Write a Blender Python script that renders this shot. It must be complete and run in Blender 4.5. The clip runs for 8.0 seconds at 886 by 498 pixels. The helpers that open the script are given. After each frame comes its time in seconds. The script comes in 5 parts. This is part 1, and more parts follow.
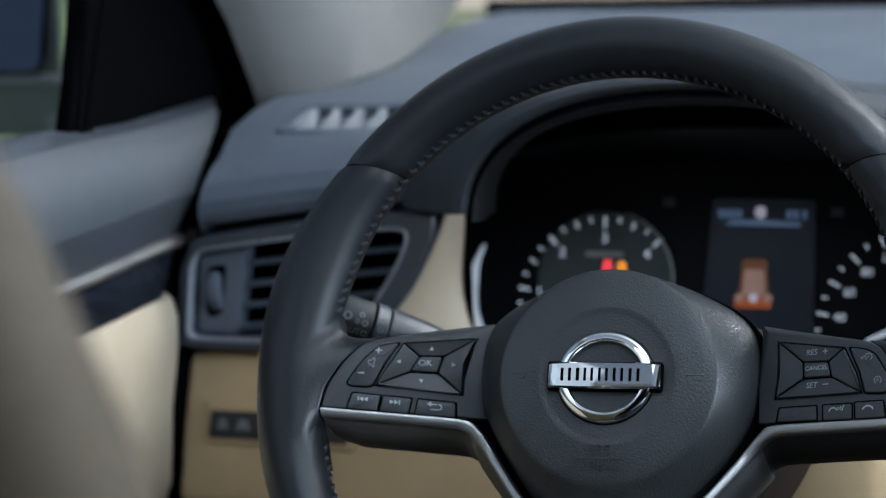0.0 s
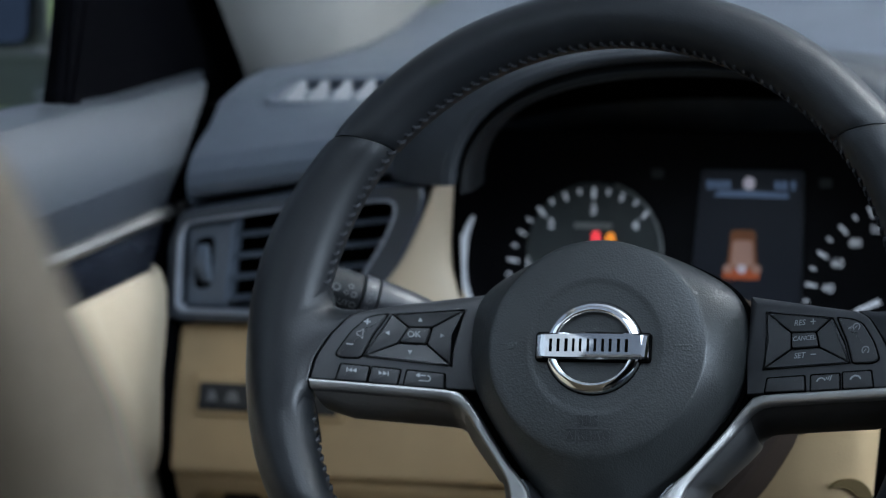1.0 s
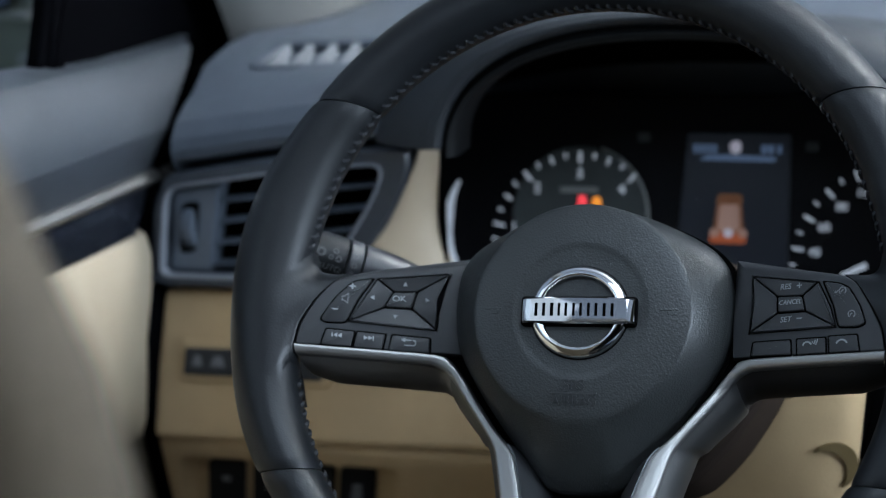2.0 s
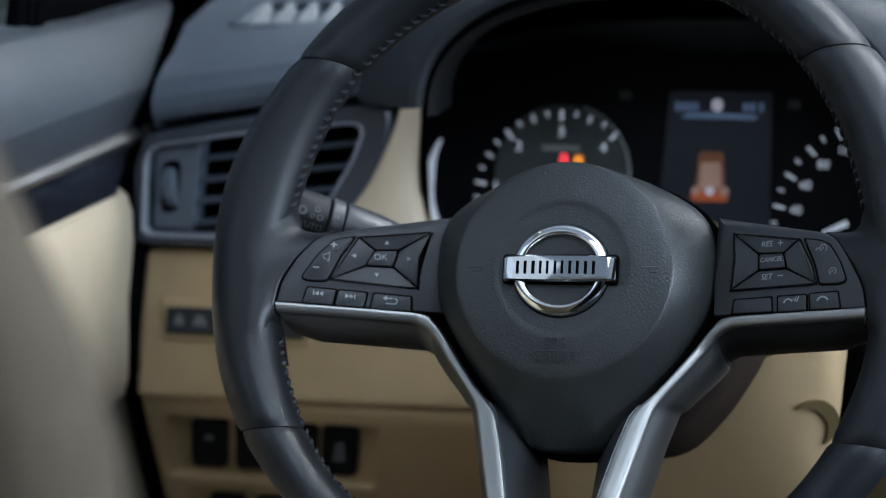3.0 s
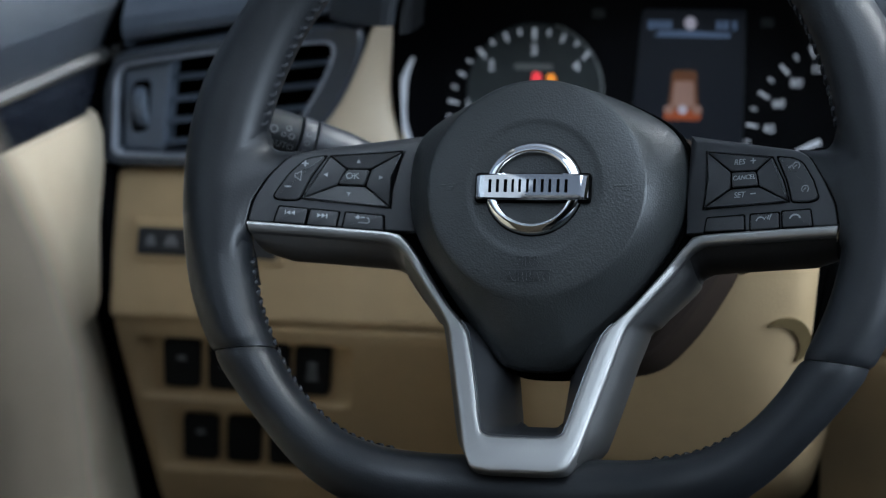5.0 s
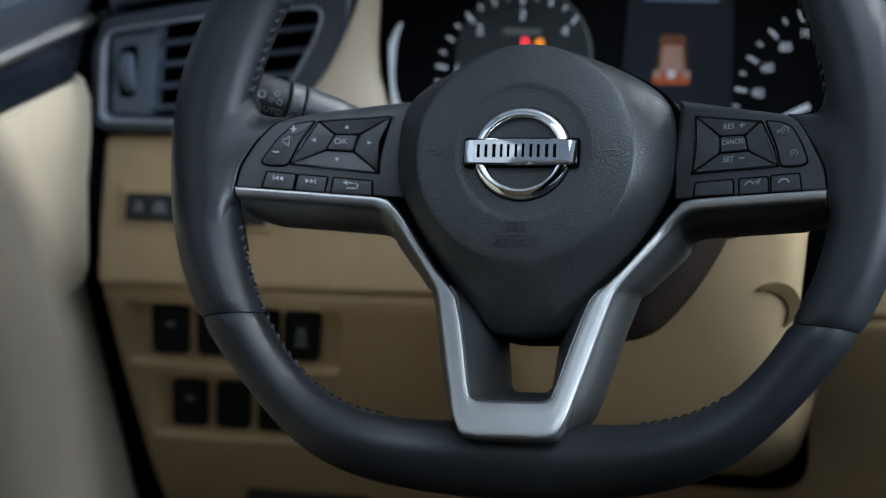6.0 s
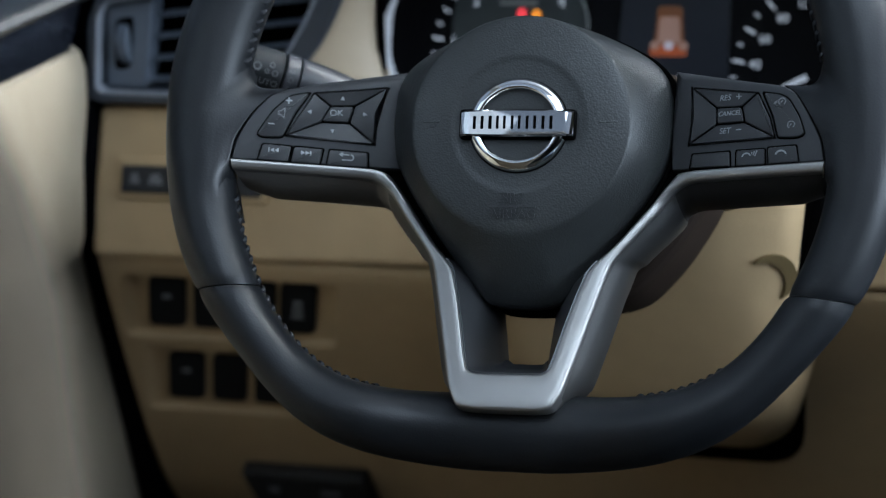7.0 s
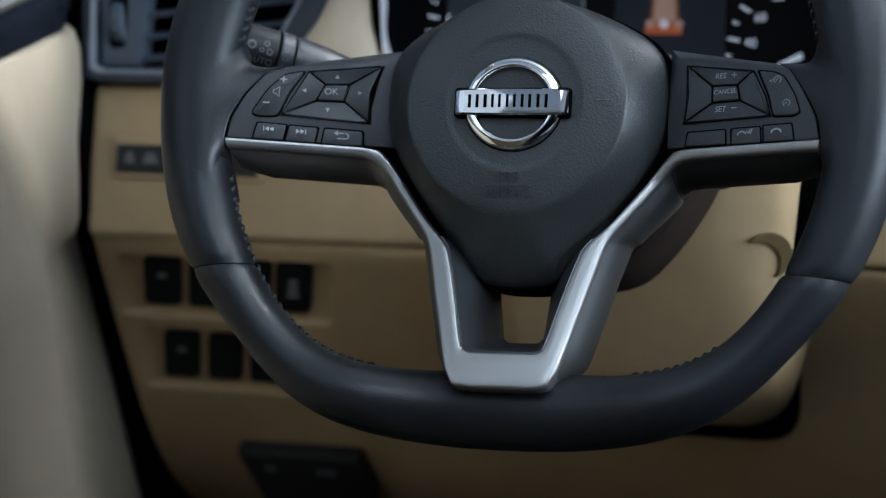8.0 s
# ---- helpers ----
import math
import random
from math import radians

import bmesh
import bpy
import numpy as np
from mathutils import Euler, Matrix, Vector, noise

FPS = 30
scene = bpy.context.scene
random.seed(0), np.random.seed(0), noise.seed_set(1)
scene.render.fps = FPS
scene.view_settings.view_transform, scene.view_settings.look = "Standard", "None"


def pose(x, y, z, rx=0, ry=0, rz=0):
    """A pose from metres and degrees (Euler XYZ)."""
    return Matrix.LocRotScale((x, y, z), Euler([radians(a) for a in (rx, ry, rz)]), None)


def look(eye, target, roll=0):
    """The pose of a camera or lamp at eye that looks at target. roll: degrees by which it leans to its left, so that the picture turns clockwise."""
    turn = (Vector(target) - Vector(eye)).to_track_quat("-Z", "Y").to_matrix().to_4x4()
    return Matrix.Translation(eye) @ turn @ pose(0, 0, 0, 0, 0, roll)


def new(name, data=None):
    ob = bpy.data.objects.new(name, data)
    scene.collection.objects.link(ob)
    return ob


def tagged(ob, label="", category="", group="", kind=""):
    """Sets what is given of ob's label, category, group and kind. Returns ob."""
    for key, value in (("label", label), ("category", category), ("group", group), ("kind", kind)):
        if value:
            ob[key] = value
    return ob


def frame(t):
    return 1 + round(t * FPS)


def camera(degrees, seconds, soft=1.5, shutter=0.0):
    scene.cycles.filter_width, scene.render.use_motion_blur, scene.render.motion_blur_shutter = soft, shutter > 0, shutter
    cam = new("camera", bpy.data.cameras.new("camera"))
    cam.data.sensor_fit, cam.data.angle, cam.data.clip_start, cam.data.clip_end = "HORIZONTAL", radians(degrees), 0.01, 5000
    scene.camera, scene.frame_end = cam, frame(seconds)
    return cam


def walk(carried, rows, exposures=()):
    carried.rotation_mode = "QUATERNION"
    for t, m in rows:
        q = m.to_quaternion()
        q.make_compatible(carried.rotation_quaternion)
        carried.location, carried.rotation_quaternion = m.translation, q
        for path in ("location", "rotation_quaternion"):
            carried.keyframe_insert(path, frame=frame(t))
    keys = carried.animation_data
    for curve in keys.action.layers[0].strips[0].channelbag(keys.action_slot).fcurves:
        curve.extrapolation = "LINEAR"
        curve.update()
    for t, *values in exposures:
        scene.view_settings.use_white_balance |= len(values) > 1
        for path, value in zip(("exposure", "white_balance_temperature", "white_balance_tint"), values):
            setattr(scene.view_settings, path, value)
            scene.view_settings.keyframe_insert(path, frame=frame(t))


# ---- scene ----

# ---------------- camera ----------------
cam = camera(24.0, 8.0, soft=1.2)
cam.data.dof.use_dof = True
cam.data.dof.focus_distance = 1.045
cam.data.dof.aperture_fstop = 5.7
PATH = [
    (0.0, 0.2454, -1.0229, 1.2721, 79.378, 2.13, 17.883),
    (0.5, 0.2457, -1.0219, 1.2722, 78.993, 2.116, 17.776),
    (1.0, 0.2459, -1.0231, 1.2709, 78.638, 2.165, 17.579),
    (1.5, 0.2459, -1.0203, 1.2703, 78.169, 2.168, 17.429),
    (3.0, 0.2467, -1.0181, 1.2686, 76.54, 2.19, 16.759),
    (3.5, 0.2466, -1.0174, 1.2685, 75.925, 2.158, 16.525),
    (4.0, 0.2466, -1.0165, 1.2674, 75.373, 2.175, 16.333),
    (4.5, 0.2465, -1.0157, 1.2667, 74.865, 2.124, 16.207),
    (6.0, 0.2463, -1.0138, 1.2654, 73.419, 2.184, 15.697),
    (6.5, 0.2471, -1.0119, 1.2654, 72.988, 2.171, 15.707),
    (7.0, 0.2468, -1.0111, 1.2645, 72.654, 2.196, 15.65),
    (7.5, 0.247, -1.0109, 1.2639, 72.379, 2.157, 15.619),
    (8.0, 0.2469, -1.0105, 1.2641, 72.074, 2.212, 15.521),
]
walk(cam, [(t, pose(x, y, z, rx, ry, rz)) for t, x, y, z, rx, ry, rz in PATH], [(0.0, 0.22, 5620, 8), (8.0, 0.22, 5620, 8)])

# ---------------- light ----------------
world = bpy.data.worlds.new("sky")
scene.world = world
world.use_nodes = True
wn = world.node_tree
sky = wn.nodes.new("ShaderNodeTexSky")
sky.sky_type = "NISHITA"
sky.sun_disc = False
sky.sun_elevation = radians(50)
sky.sun_rotation = radians(60)
sky.dust_density = 5.0
sky.air_density = 0.8
wn.nodes["Background"].inputs["Strength"].default_value = 0.15
hazy = wn.nodes.new("ShaderNodeHueSaturation")
hazy.inputs["Saturation"].default_value = 0.5
wn.links.new(sky.outputs[0], hazy.inputs["Color"])
wn.links.new(hazy.outputs[0], wn.nodes["Background"].inputs["Color"])
sun_data = bpy.data.lights.new("sun", "SUN")
sun_data.energy = 1.4
sun_data.angle = radians(20)
sun_data.color = (1.0, 0.95, 0.88)
sun = new("sun", sun_data)
sun.matrix_world = look((6, 3.5, 8), (0, 0, 1))

# fill lamps added at the assumed roof opening and the side windows
for name, eye, target, w, h, power in (("roof_fill", (0.32, -0.33, 1.575), (0.16, -0.22, 0.5), 0.75, 0.34, 3.5), ("side_fill", (1.12, -0.10, 1.22), (-0.25, -0.03, 1.20), 0.95, 0.26, 4.6), ("driver_side_fill", (-0.40, -0.47, 1.36), (0.05, -0.1, 1.05), 0.55, 0.28, 0.4)):
    ld = bpy.data.lights.new(name, "AREA")
    ld.shape = "RECTANGLE"
    ld.size, ld.size_y = w, h
    ld.energy = power
    # narrow spread keeps this added lamp off the footwell
    if name == "side_fill":
        ld.spread = radians(84)
    ld.color = (0.86, 0.94, 1.0)
    new(name, ld).matrix_world = look(eye, target)


# ---------------- materials ----------------
def material(name, colour, rough=0.5, metal=0.0, vary=0.12, scale=60.0, bump=0.0, bump_scale=900.0, cells=False, coat=0.0, spec=0.5, stain=6.0, rough_vary=0.08):
    """A surface with two scales of colour variation and an optional fine relief."""
    m = bpy.data.materials.new(name)
    m.use_nodes = True
    nt = m.node_tree
    b = nt.nodes["Principled BSDF"]
    b.inputs["Metallic"].default_value = metal
    b.inputs["Coat Weight"].default_value = coat
    b.inputs["Specular IOR Level"].default_value = spec
    tc = nt.nodes.new("ShaderNodeTexCoord")
    fine = nt.nodes.new("ShaderNodeTexNoise")
    fine.inputs["Scale"].default_value = scale
    fine.inputs["Detail"].default_value = 4
    coarse = nt.nodes.new("ShaderNodeTexNoise")
    coarse.inputs["Scale"].default_value = stain
    coarse.inputs["Detail"].default_value = 3
    for n in (fine, coarse):
        nt.links.new(tc.outputs["Object"], n.inputs["Vector"])
    mix = nt.nodes.new("ShaderNodeMath")
    mix.operation = "ADD"
    nt.links.new(fine.outputs["Fac"], mix.inputs[0])
    nt.links.new(coarse.outputs["Fac"], mix.inputs[1])
    ramp = nt.nodes.new("ShaderNodeMapRange")
    ramp.inputs["From Min"].default_value, ramp.inputs["From Max"].default_value = 0.6, 1.4
    ramp.inputs["To Min"].default_value, ramp.inputs["To Max"].default_value = 1 - vary, 1 + vary
    nt.links.new(mix.outputs[0], ramp.inputs["Value"])
    tint = nt.nodes.new("ShaderNodeVectorMath")
    tint.operation = "SCALE"
    tint.inputs[0].default_value = colour[:3]
    nt.links.new(ramp.outputs[0], tint.inputs["Scale"])
    nt.links.new(tint.outputs[0], b.inputs["Base Color"])
    rr = nt.nodes.new("ShaderNodeMapRange")
    rr.inputs["From Min"].default_value, rr.inputs["From Max"].default_value = 0.3, 0.7
    rr.inputs["To Min"].default_value, rr.inputs["To Max"].default_value = max(0.01, rough - rough_vary), min(1, rough + rough_vary)
    nt.links.new(coarse.outputs["Fac"], rr.inputs["Value"])
    nt.links.new(rr.outputs[0], b.inputs["Roughness"])
    if bump:
        if cells:
            rel = nt.nodes.new("ShaderNodeTexVoronoi")
            rel.feature = "SMOOTH_F1"
            rel.inputs["Scale"].default_value = bump_scale
            out = rel.outputs["Distance"]
        else:
            rel = nt.nodes.new("ShaderNodeTexNoise")
            rel.inputs["Scale"].default_value = bump_scale
            rel.inputs["Detail"].default_value = 3
            out = rel.outputs["Fac"]
        nt.links.new(tc.outputs["Object"], rel.inputs["Vector"])
        bp = nt.nodes.new("ShaderNodeBump")
        bp.inputs["Strength"].default_value = bump
        bp.inputs["Distance"].default_value = 0.0006
        nt.links.new(out, bp.inputs["Height"])
        nt.links.new(bp.outputs[0], b.inputs["Normal"])
    return m


def glowing(name, colour, strength, rough=0.4):
    m = material(name, colour, rough)
    b = m.node_tree.nodes["Principled BSDF"]
    b.inputs["Emission Color"].default_value = (*colour, 1)
    b.inputs["Emission Strength"].default_value = strength
    return m


LEATHER = material("black_leather", (0.0074, 0.0083, 0.0096), 0.41, bump=0.10, bump_scale=1100, cells=True, vary=0.2, spec=0.29)
HUB = material("grained_black_plastic", (0.0180, 0.0200, 0.0200), 0.43, bump=0.27, bump_scale=1100, cells=True, vary=0.12, spec=0.46)
SMOOTH = material("smooth_black_plastic", (0.026, 0.027, 0.029), 0.45, spec=0.27, bump=0.1, bump_scale=2500)
KEY = material("switch_black", (0.025, 0.026, 0.0275), 0.42, spec=0.3, bump=0.08, bump_scale=3000)
# near-zero black: puts shade of gaps and recesses into colour; also emblem bars
GAP = material("shade_and_mark_black", (0.002, 0.002, 0.002), 0.95, spec=0.0)
DASH = material("soft_dash_plastic", (0.064, 0.077, 0.099), 0.5, bump=0.4, bump_scale=1100, cells=True, vary=0.1)
DOOR_TOP = material("soft_door_plastic", (0.030, 0.035, 0.043), 0.37, bump=0.4, bump_scale=1100, cells=True, vary=0.1, spec=0.5)
HOOD = material("hood_plastic", (0.019, 0.0215, 0.025), 0.5, spec=0.3, bump=0.4, bump_scale=1100, cells=True, vary=0.1)
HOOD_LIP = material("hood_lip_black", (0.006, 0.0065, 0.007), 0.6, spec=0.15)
BEIGE = material("beige_plastic", (0.437, 0.313, 0.168), 0.6, spec=0.32, bump=0.3, bump_scale=1200, cells=True, vary=0.06)
# beige seat leather darkened to near black: its shade is in the colour
SHADED_SEAT = material("shaded_beige_leather", (0.044, 0.034, 0.021), 0.8, spec=0.3, bump=0.4, bump_scale=700, cells=True, vary=0.08)
# lit copy of the beige: the cheek's brighter light is put into the colour
BEIGE_LIT = material("lit_beige_plastic", (0.50, 0.405, 0.285), 0.55, bump=0.3, bump_scale=1200, cells=True, vary=0.06)
BEIGE_DOOR = material("beige_door_plastic", (0.34, 0.288, 0.208), 0.55, bump=0.3, bump_scale=1200, cells=True, vary=0.06)
PILLAR = material("grey_beige_trim", (0.145, 0.142, 0.130), 0.8, bump=0.3, bump_scale=1500, vary=0.05)
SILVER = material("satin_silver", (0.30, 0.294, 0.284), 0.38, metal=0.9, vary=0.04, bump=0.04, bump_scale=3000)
CHROME = material("chrome", (0.88, 0.88, 0.88), 0.06, metal=1.0, vary=0.02, rough_vary=0.02)
# chrome darkened so that the bar's bright reflection is toned down by colour
CHROME_BAR = material("dimmed_chrome", (0.52, 0.52, 0.52), 0.08, metal=1.0, vary=0.03, rough_vary=0.05)
VENT = material("vent_grey", (0.086, 0.102, 0.128), 0.4, vary=0.1, bump=0.1)
TWIST = material("twist_black", (0.010, 0.011, 0.012), 0.5, spec=0.25, vary=0.1, bump=0.1)
STALK = material("stalk_black", (0.026, 0.028, 0.032), 0.42, vary=0.1, bump=0.1)
BEZEL = material("vent_bezel", (0.036, 0.043, 0.055), 0.4, vary=0.1, bump=0.1)
RIB = material("pale_grey_rib", (0.22, 0.23, 0.245), 0.5, vary=0.08)
VENT_LIP = material("vent_lip_grey", (0.20, 0.21, 0.235), 0.35, vary=0.08)
GLOSS_SOFT = material("deep_black_plastic", (0.006, 0.0065, 0.0075), 0.5, spec=0.2, vary=0.1)
CARBON = material("ribbed_black", (0.012, 0.014, 0.02), 0.25, coat=0.5)
PRINT = material("white_print", (0.21, 0.22, 0.23), 0.5)
STALK_MARK = material("dim_grey_print", (0.085, 0.087, 0.09), 0.6)
PRINT_DIM = material("grey_print", (0.14, 0.14, 0.148), 0.5)
# darker copies of the silver: shade on the spokes is put into colour
SATIN_UNDER_SHADE = material("underside_shade_satin", (0.25, 0.235, 0.22), 0.40, metal=0.8, vary=0.08)
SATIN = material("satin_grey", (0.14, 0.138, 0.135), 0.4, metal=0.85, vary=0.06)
SATIN_WELL_SHADE = material("well_shade_satin", (0.085, 0.087, 0.092), 0.38, metal=0.8, vary=0.06)
THREAD = material("black_thread", (0.014, 0.015, 0.0175), 0.6, vary=0.2, spec=0.25)
LOCK_SHADE = material("olive_lock_shade", (0.115, 0.082, 0.036), 0.75, spec=0.1)
DARK = material("dark_plastic", (0.012, 0.011, 0.01), 0.6)
BROWN = material("dark_shroud", (0.016, 0.0112, 0.0085), 0.7, spec=0.06, bump=0.3, bump_scale=1100, cells=True)
DIAL = material("dial_face", (0.003, 0.003, 0.004), 0.6, spec=0.1)
DIAL_GREY = material("dial_disc", (0.045, 0.052, 0.052), 0.5, spec=0.2)
DIAL_PALE = material("dial_highlight_grey", (0.2, 0.21, 0.2), 0.4)
TICK = glowing("dial_mark", (0.6, 0.62, 0.65), 0.4)
RING_SHINE = glowing("ring_shine_glow", (0.55, 0.57, 0.6), 0.32, 0.3)
RED = glowing("warning_red", (0.9, 0.05, 0.06), 0.7)
AMBER = glowing("warning_amber", (0.95, 0.30, 0.02), 0.6)
SCREEN = glowing("screen_blue", (0.005, 0.0072, 0.014), 0.06, 0.4)
SCREEN_BAR = glowing("screen_bar", (0.10, 0.14, 0.22), 0.3)
SCREEN_WHITE = glowing("screen_white", (0.45, 0.41, 0.45), 0.35)
ORANGE = glowing("screen_orange", (0.36, 0.075, 0.018), 0.2)
ORANGE_DIM = glowing("screen_brown", (0.17, 0.062, 0.020), 0.12)
TAN = glowing("screen_tan", (0.33, 0.19, 0.14), 0.22)
CARPET = material("dark_carpet", (0.03, 0.026, 0.022), 0.95, bump=0.6, bump_scale=500)
LINING = material("roof_lining", (0.2, 0.19, 0.175), 0.9, bump=0.3, bump_scale=900)
GRASS = material("grass", (0.09, 0.13, 0.035), 0.9, vary=0.4, scale=3.0, stain=0.3)
SOIL = material("tan_paving", (0.42, 0.34, 0.25), 0.9, vary=0.2, scale=2.0, stain=0.4)
PAINT = material("car_paint", (0.25, 0.22, 0.18), 0.3, coat=0.6)
MIRROR_GLASS = material("mirror_silver", (0.05, 0.06, 0.085), 0.05, metal=1.0)
MIRROR_BODY = material("mirror_housing", (0.13, 0.142, 0.145), 0.4, coat=0.2)
RUBBER = material("rubber", (0.002, 0.002, 0.0025), 0.95, spec=0.0)
GLASS = bpy.data.materials.new("window_glass")
GLASS.use_nodes = True
gb = GLASS.node_tree.nodes["Principled BSDF"]
gb.inputs["Base Color"].default_value = (0.93, 0.97, 0.95, 1)
gb.inputs["Roughness"].default_value = 0.0
gb.inputs["IOR"].default_value = 1.01
gb.inputs["Transmission Weight"].default_value = 1.0


# ---------------- mesh helpers ----------------
def link(name, bm, mat, parent=None, label="", smooth=21):
    me = bpy.data.meshes.new(name)
    bmesh.ops.recalc_face_normals(bm, faces=bm.faces)
    bm.to_mesh(me)
    bm.free()
    me.materials.append(mat)
    me.polygons.foreach_set("use_smooth", [True] * len(me.polygons))
    if smooth:
        me.set_sharp_from_angle(angle=radians(smooth))
    ob = new(name, me)
    if parent is not None:
        ob.parent = parent
    if label:
        tagged(ob, label)
    return ob


def part(name, bm, mat, parent, label="", smooth=21):
    return link(name, bm, mat, parent, label, smooth)


def empty(name, m, label, category, kind="", group=""):
    ob = new(name)
    ob.matrix_world = m
    return tagged(ob, label, category, group, kind)


def offset_poly(pts, d):
    """Moves a closed counter-clockwise outline inwards by d."""
    out = []
    n = len(pts)
    for i in range(n):
        a, b, c = Vector(pts[i - 1]), Vector(pts[i]), Vector(pts[(i + 1) % n])
        e1, e2 = (b - a).normalized(), (c - b).normalized()
        n1, n2 = Vector((-e1.y, e1.x)), Vector((-e2.y, e2.x))
        h = n1 + n2
        k = h.dot(n1)
        out.append(tuple(b + h * (d / max(k, 0.35))))
    return out


def ccw(pts):
    a = sum(p[0] * q[1] - q[0] * p[1] for p, q in zip(pts, list(pts[1:]) + [pts[0]]))
    return list(pts) if a > 0 else list(pts)[::-1]


def rounded(pts, r, seg=4):
    """An outline with its corners rounded by quadratic arcs of about radius r."""
    pts = ccw(pts)
    out = []
    n = len(pts)
    for i in range(n):
        a, b, c = Vector(pts[i - 1]), Vector(pts[i]), Vector(pts[(i + 1) % n])
        ra = min(r, (a - b).length * 0.48)
        rc = min(r, (c - b).length * 0.48)
        p, q = b + (a - b).normalized() * ra, b + (c - b).normalized() * rc
        for k in range(seg + 1):
            t = k / seg
            out.append(tuple(p * (1 - t) ** 2 + b * 2 * t * (1 - t) + q * t * t))
    return out


def stack(loops, bm=None, cap0=True, cap1=True, closed=True):
    """Skins a row of loops of 3D points, all of one length."""
    bm = bm or bmesh.new()
    rows = [[bm.verts.new(p) for p in lp] for lp in loops]
    n = len(rows[0])
    for a, b in zip(rows, rows[1:]):
        for i in range(n if closed else n - 1):
            j = (i + 1) % n
            bm.faces.new((a[i], a[j], b[j], b[i]))
    if cap0:
        bm.faces.new(rows[0][::-1])
    if cap1:
        bm.faces.new(rows[-1])
    return bm


def prism(pts, z0, z1, b=0.0008, m=None, bm=None, steps=2):
    """A plate with outline pts in local x, y from z0 up to z1, its upper edge rounded by b."""
    pts = ccw(pts)
    m = m or Matrix()
    loops = [[(x, y, z0) for x, y in pts], [(x, y, z1 - b) for x, y in pts]]
    for k in range(1, steps + 1):
        a = math.pi / 2 * k / steps
        q = offset_poly(pts, b * (1 - math.cos(a)))
        loops.append([(x, y, z1 - b + b * math.sin(a)) for x, y in q])
    if steps > 3:
        loops.append([(x, y, z1) for x, y in offset_poly(pts, b * 1.4)])
    return stack([[m @ Vector(p) for p in lp] for lp in loops], bm)


def box(x0, x1, y0, y1, z0, z1, b=0.004, bm=None):
    """A box in world axes with rounded edges."""
    t = bmesh.new()
    bmesh.ops.create_cube(t, size=1)
    for v in t.verts:
        v.co = Vector((x0 + (v.co.x + 0.5) * (x1 - x0), y0 + (v.co.y + 0.5) * (y1 - y0), z0 + (v.co.z + 0.5) * (z1 - z0)))
    if b:
        bmesh.ops.bevel(t, geom=t.edges[:], offset=b, segments=2, affect="EDGES", profile=0.6)
    return t


def lathe(profile, m=None, seg=32, bm=None, cap0=True, cap1=True):
    """Turns (radius, height) pairs about local z."""
    m = m or Matrix()
    return stack([[m @ Vector((r * math.cos(2 * math.pi * i / seg), r * math.sin(2 * math.pi * i / seg), h)) for i in range(seg)] for r, h in profile], bm, cap0, cap1)


# front view: x to the right, y up, z towards the driver
FRONT = pose(0, 0, 0, 90, 0, 0)


def front(y):
    """Maps an outline in x, z of the world to the plane at that y, growing towards the driver."""
    return Matrix.Translation((0, y, 0)) @ FRONT


def strip_loft(sections, bm=None):
    return stack(sections, bm, False, False, closed=False)


def solid(bm, t):
    """Gives an open sheet the thickness t."""
    bmesh.ops.recalc_face_normals(bm, faces=bm.faces)
    bmesh.ops.solidify(bm, geom=bm.faces[:], thickness=t)
    return bm


# ---------------- cabin shell ----------------
ground = link("ground", box(-400, 400, -400, 400, -0.2, 0.0, 0), GRASS)
tagged(ground, "green grass and bare soil round the parked car", "ground", kind="structure")
paving = link("pavement", box(-3, 40, 1.6, 15, 0.0, 0.02, 0.0), SOIL)
tagged(paving, "pale tan paving ahead of the car", "pavement", kind="structure")
far_paving = link("pavement_far", box(-7.5, 40, 15, 90, 0.0, 0.02, 0.0), SOIL)
tagged(far_paving, "pale tan paving further ahead", "pavement", kind="structure")
floor = link("floor", box(-0.46, 1.2, -2.2, 0.75, 0.36, 0.42, 0.0), CARPET)
tagged(floor, "dark carpeted car floor", "floor", kind="structure")
# unseen roof; its glazed opening is made up to let light in from above
rb = box(-0.42, 1.16, -2.2, -1.15, 1.55, 1.6, 0.02)
for x0, x1, y0, y1 in ((-0.42, -0.30, -1.15, -0.12), (0.77, 1.16, -1.15, -0.12), (-0.30, 0.77, -0.18, -0.12), (-0.30, 0.77, -1.15, -1.02)):
    side = bpy.data.meshes.new("roof_piece")
    tb = box(x0, x1, y0, y1, 1.55, 1.6, 0.004)
    tb.to_mesh(side)
    tb.free()
    rb.from_mesh(side)
roof = link("ceiling", rb, LINING)
tagged(roof, "unseen cloth roof lining, cut open to admit added light", "ceiling", kind="structure")
added_roof_glass = link("window_1", box(-0.30, 0.77, -1.15, -0.18, 1.590, 1.595, 0.0), GLASS)
added_roof_glass.visible_shadow = False
tagged(added_roof_glass, "unseen clear glass over the added roof opening", "window", kind="structure")
bulkhead = link("wall_front", box(-0.46, 1.16, 0.62, 0.66, 0.4, 1.02, 0.0), DARK)
tagged(bulkhead, "dark bulkhead behind the dashboard", "wall", kind="structure")
# unseen panel added to stop daylight leaking in below the dash top
cowl = link("wall_front_cowl", box(-0.46, 1.16, 0.62, 1.02, 1.02, 1.05, 0.0), DARK)
tagged(cowl, "unseen dark panel that blocks daylight under the windscreen", "wall", kind="structure")
# unseen full-height rear walls, added to cut light reaching the lower cabin
rear_wall = link("wall_rear", box(-0.46, 1.2, -2.26, -2.2, 0.36, 1.58, 0.0), DARK)
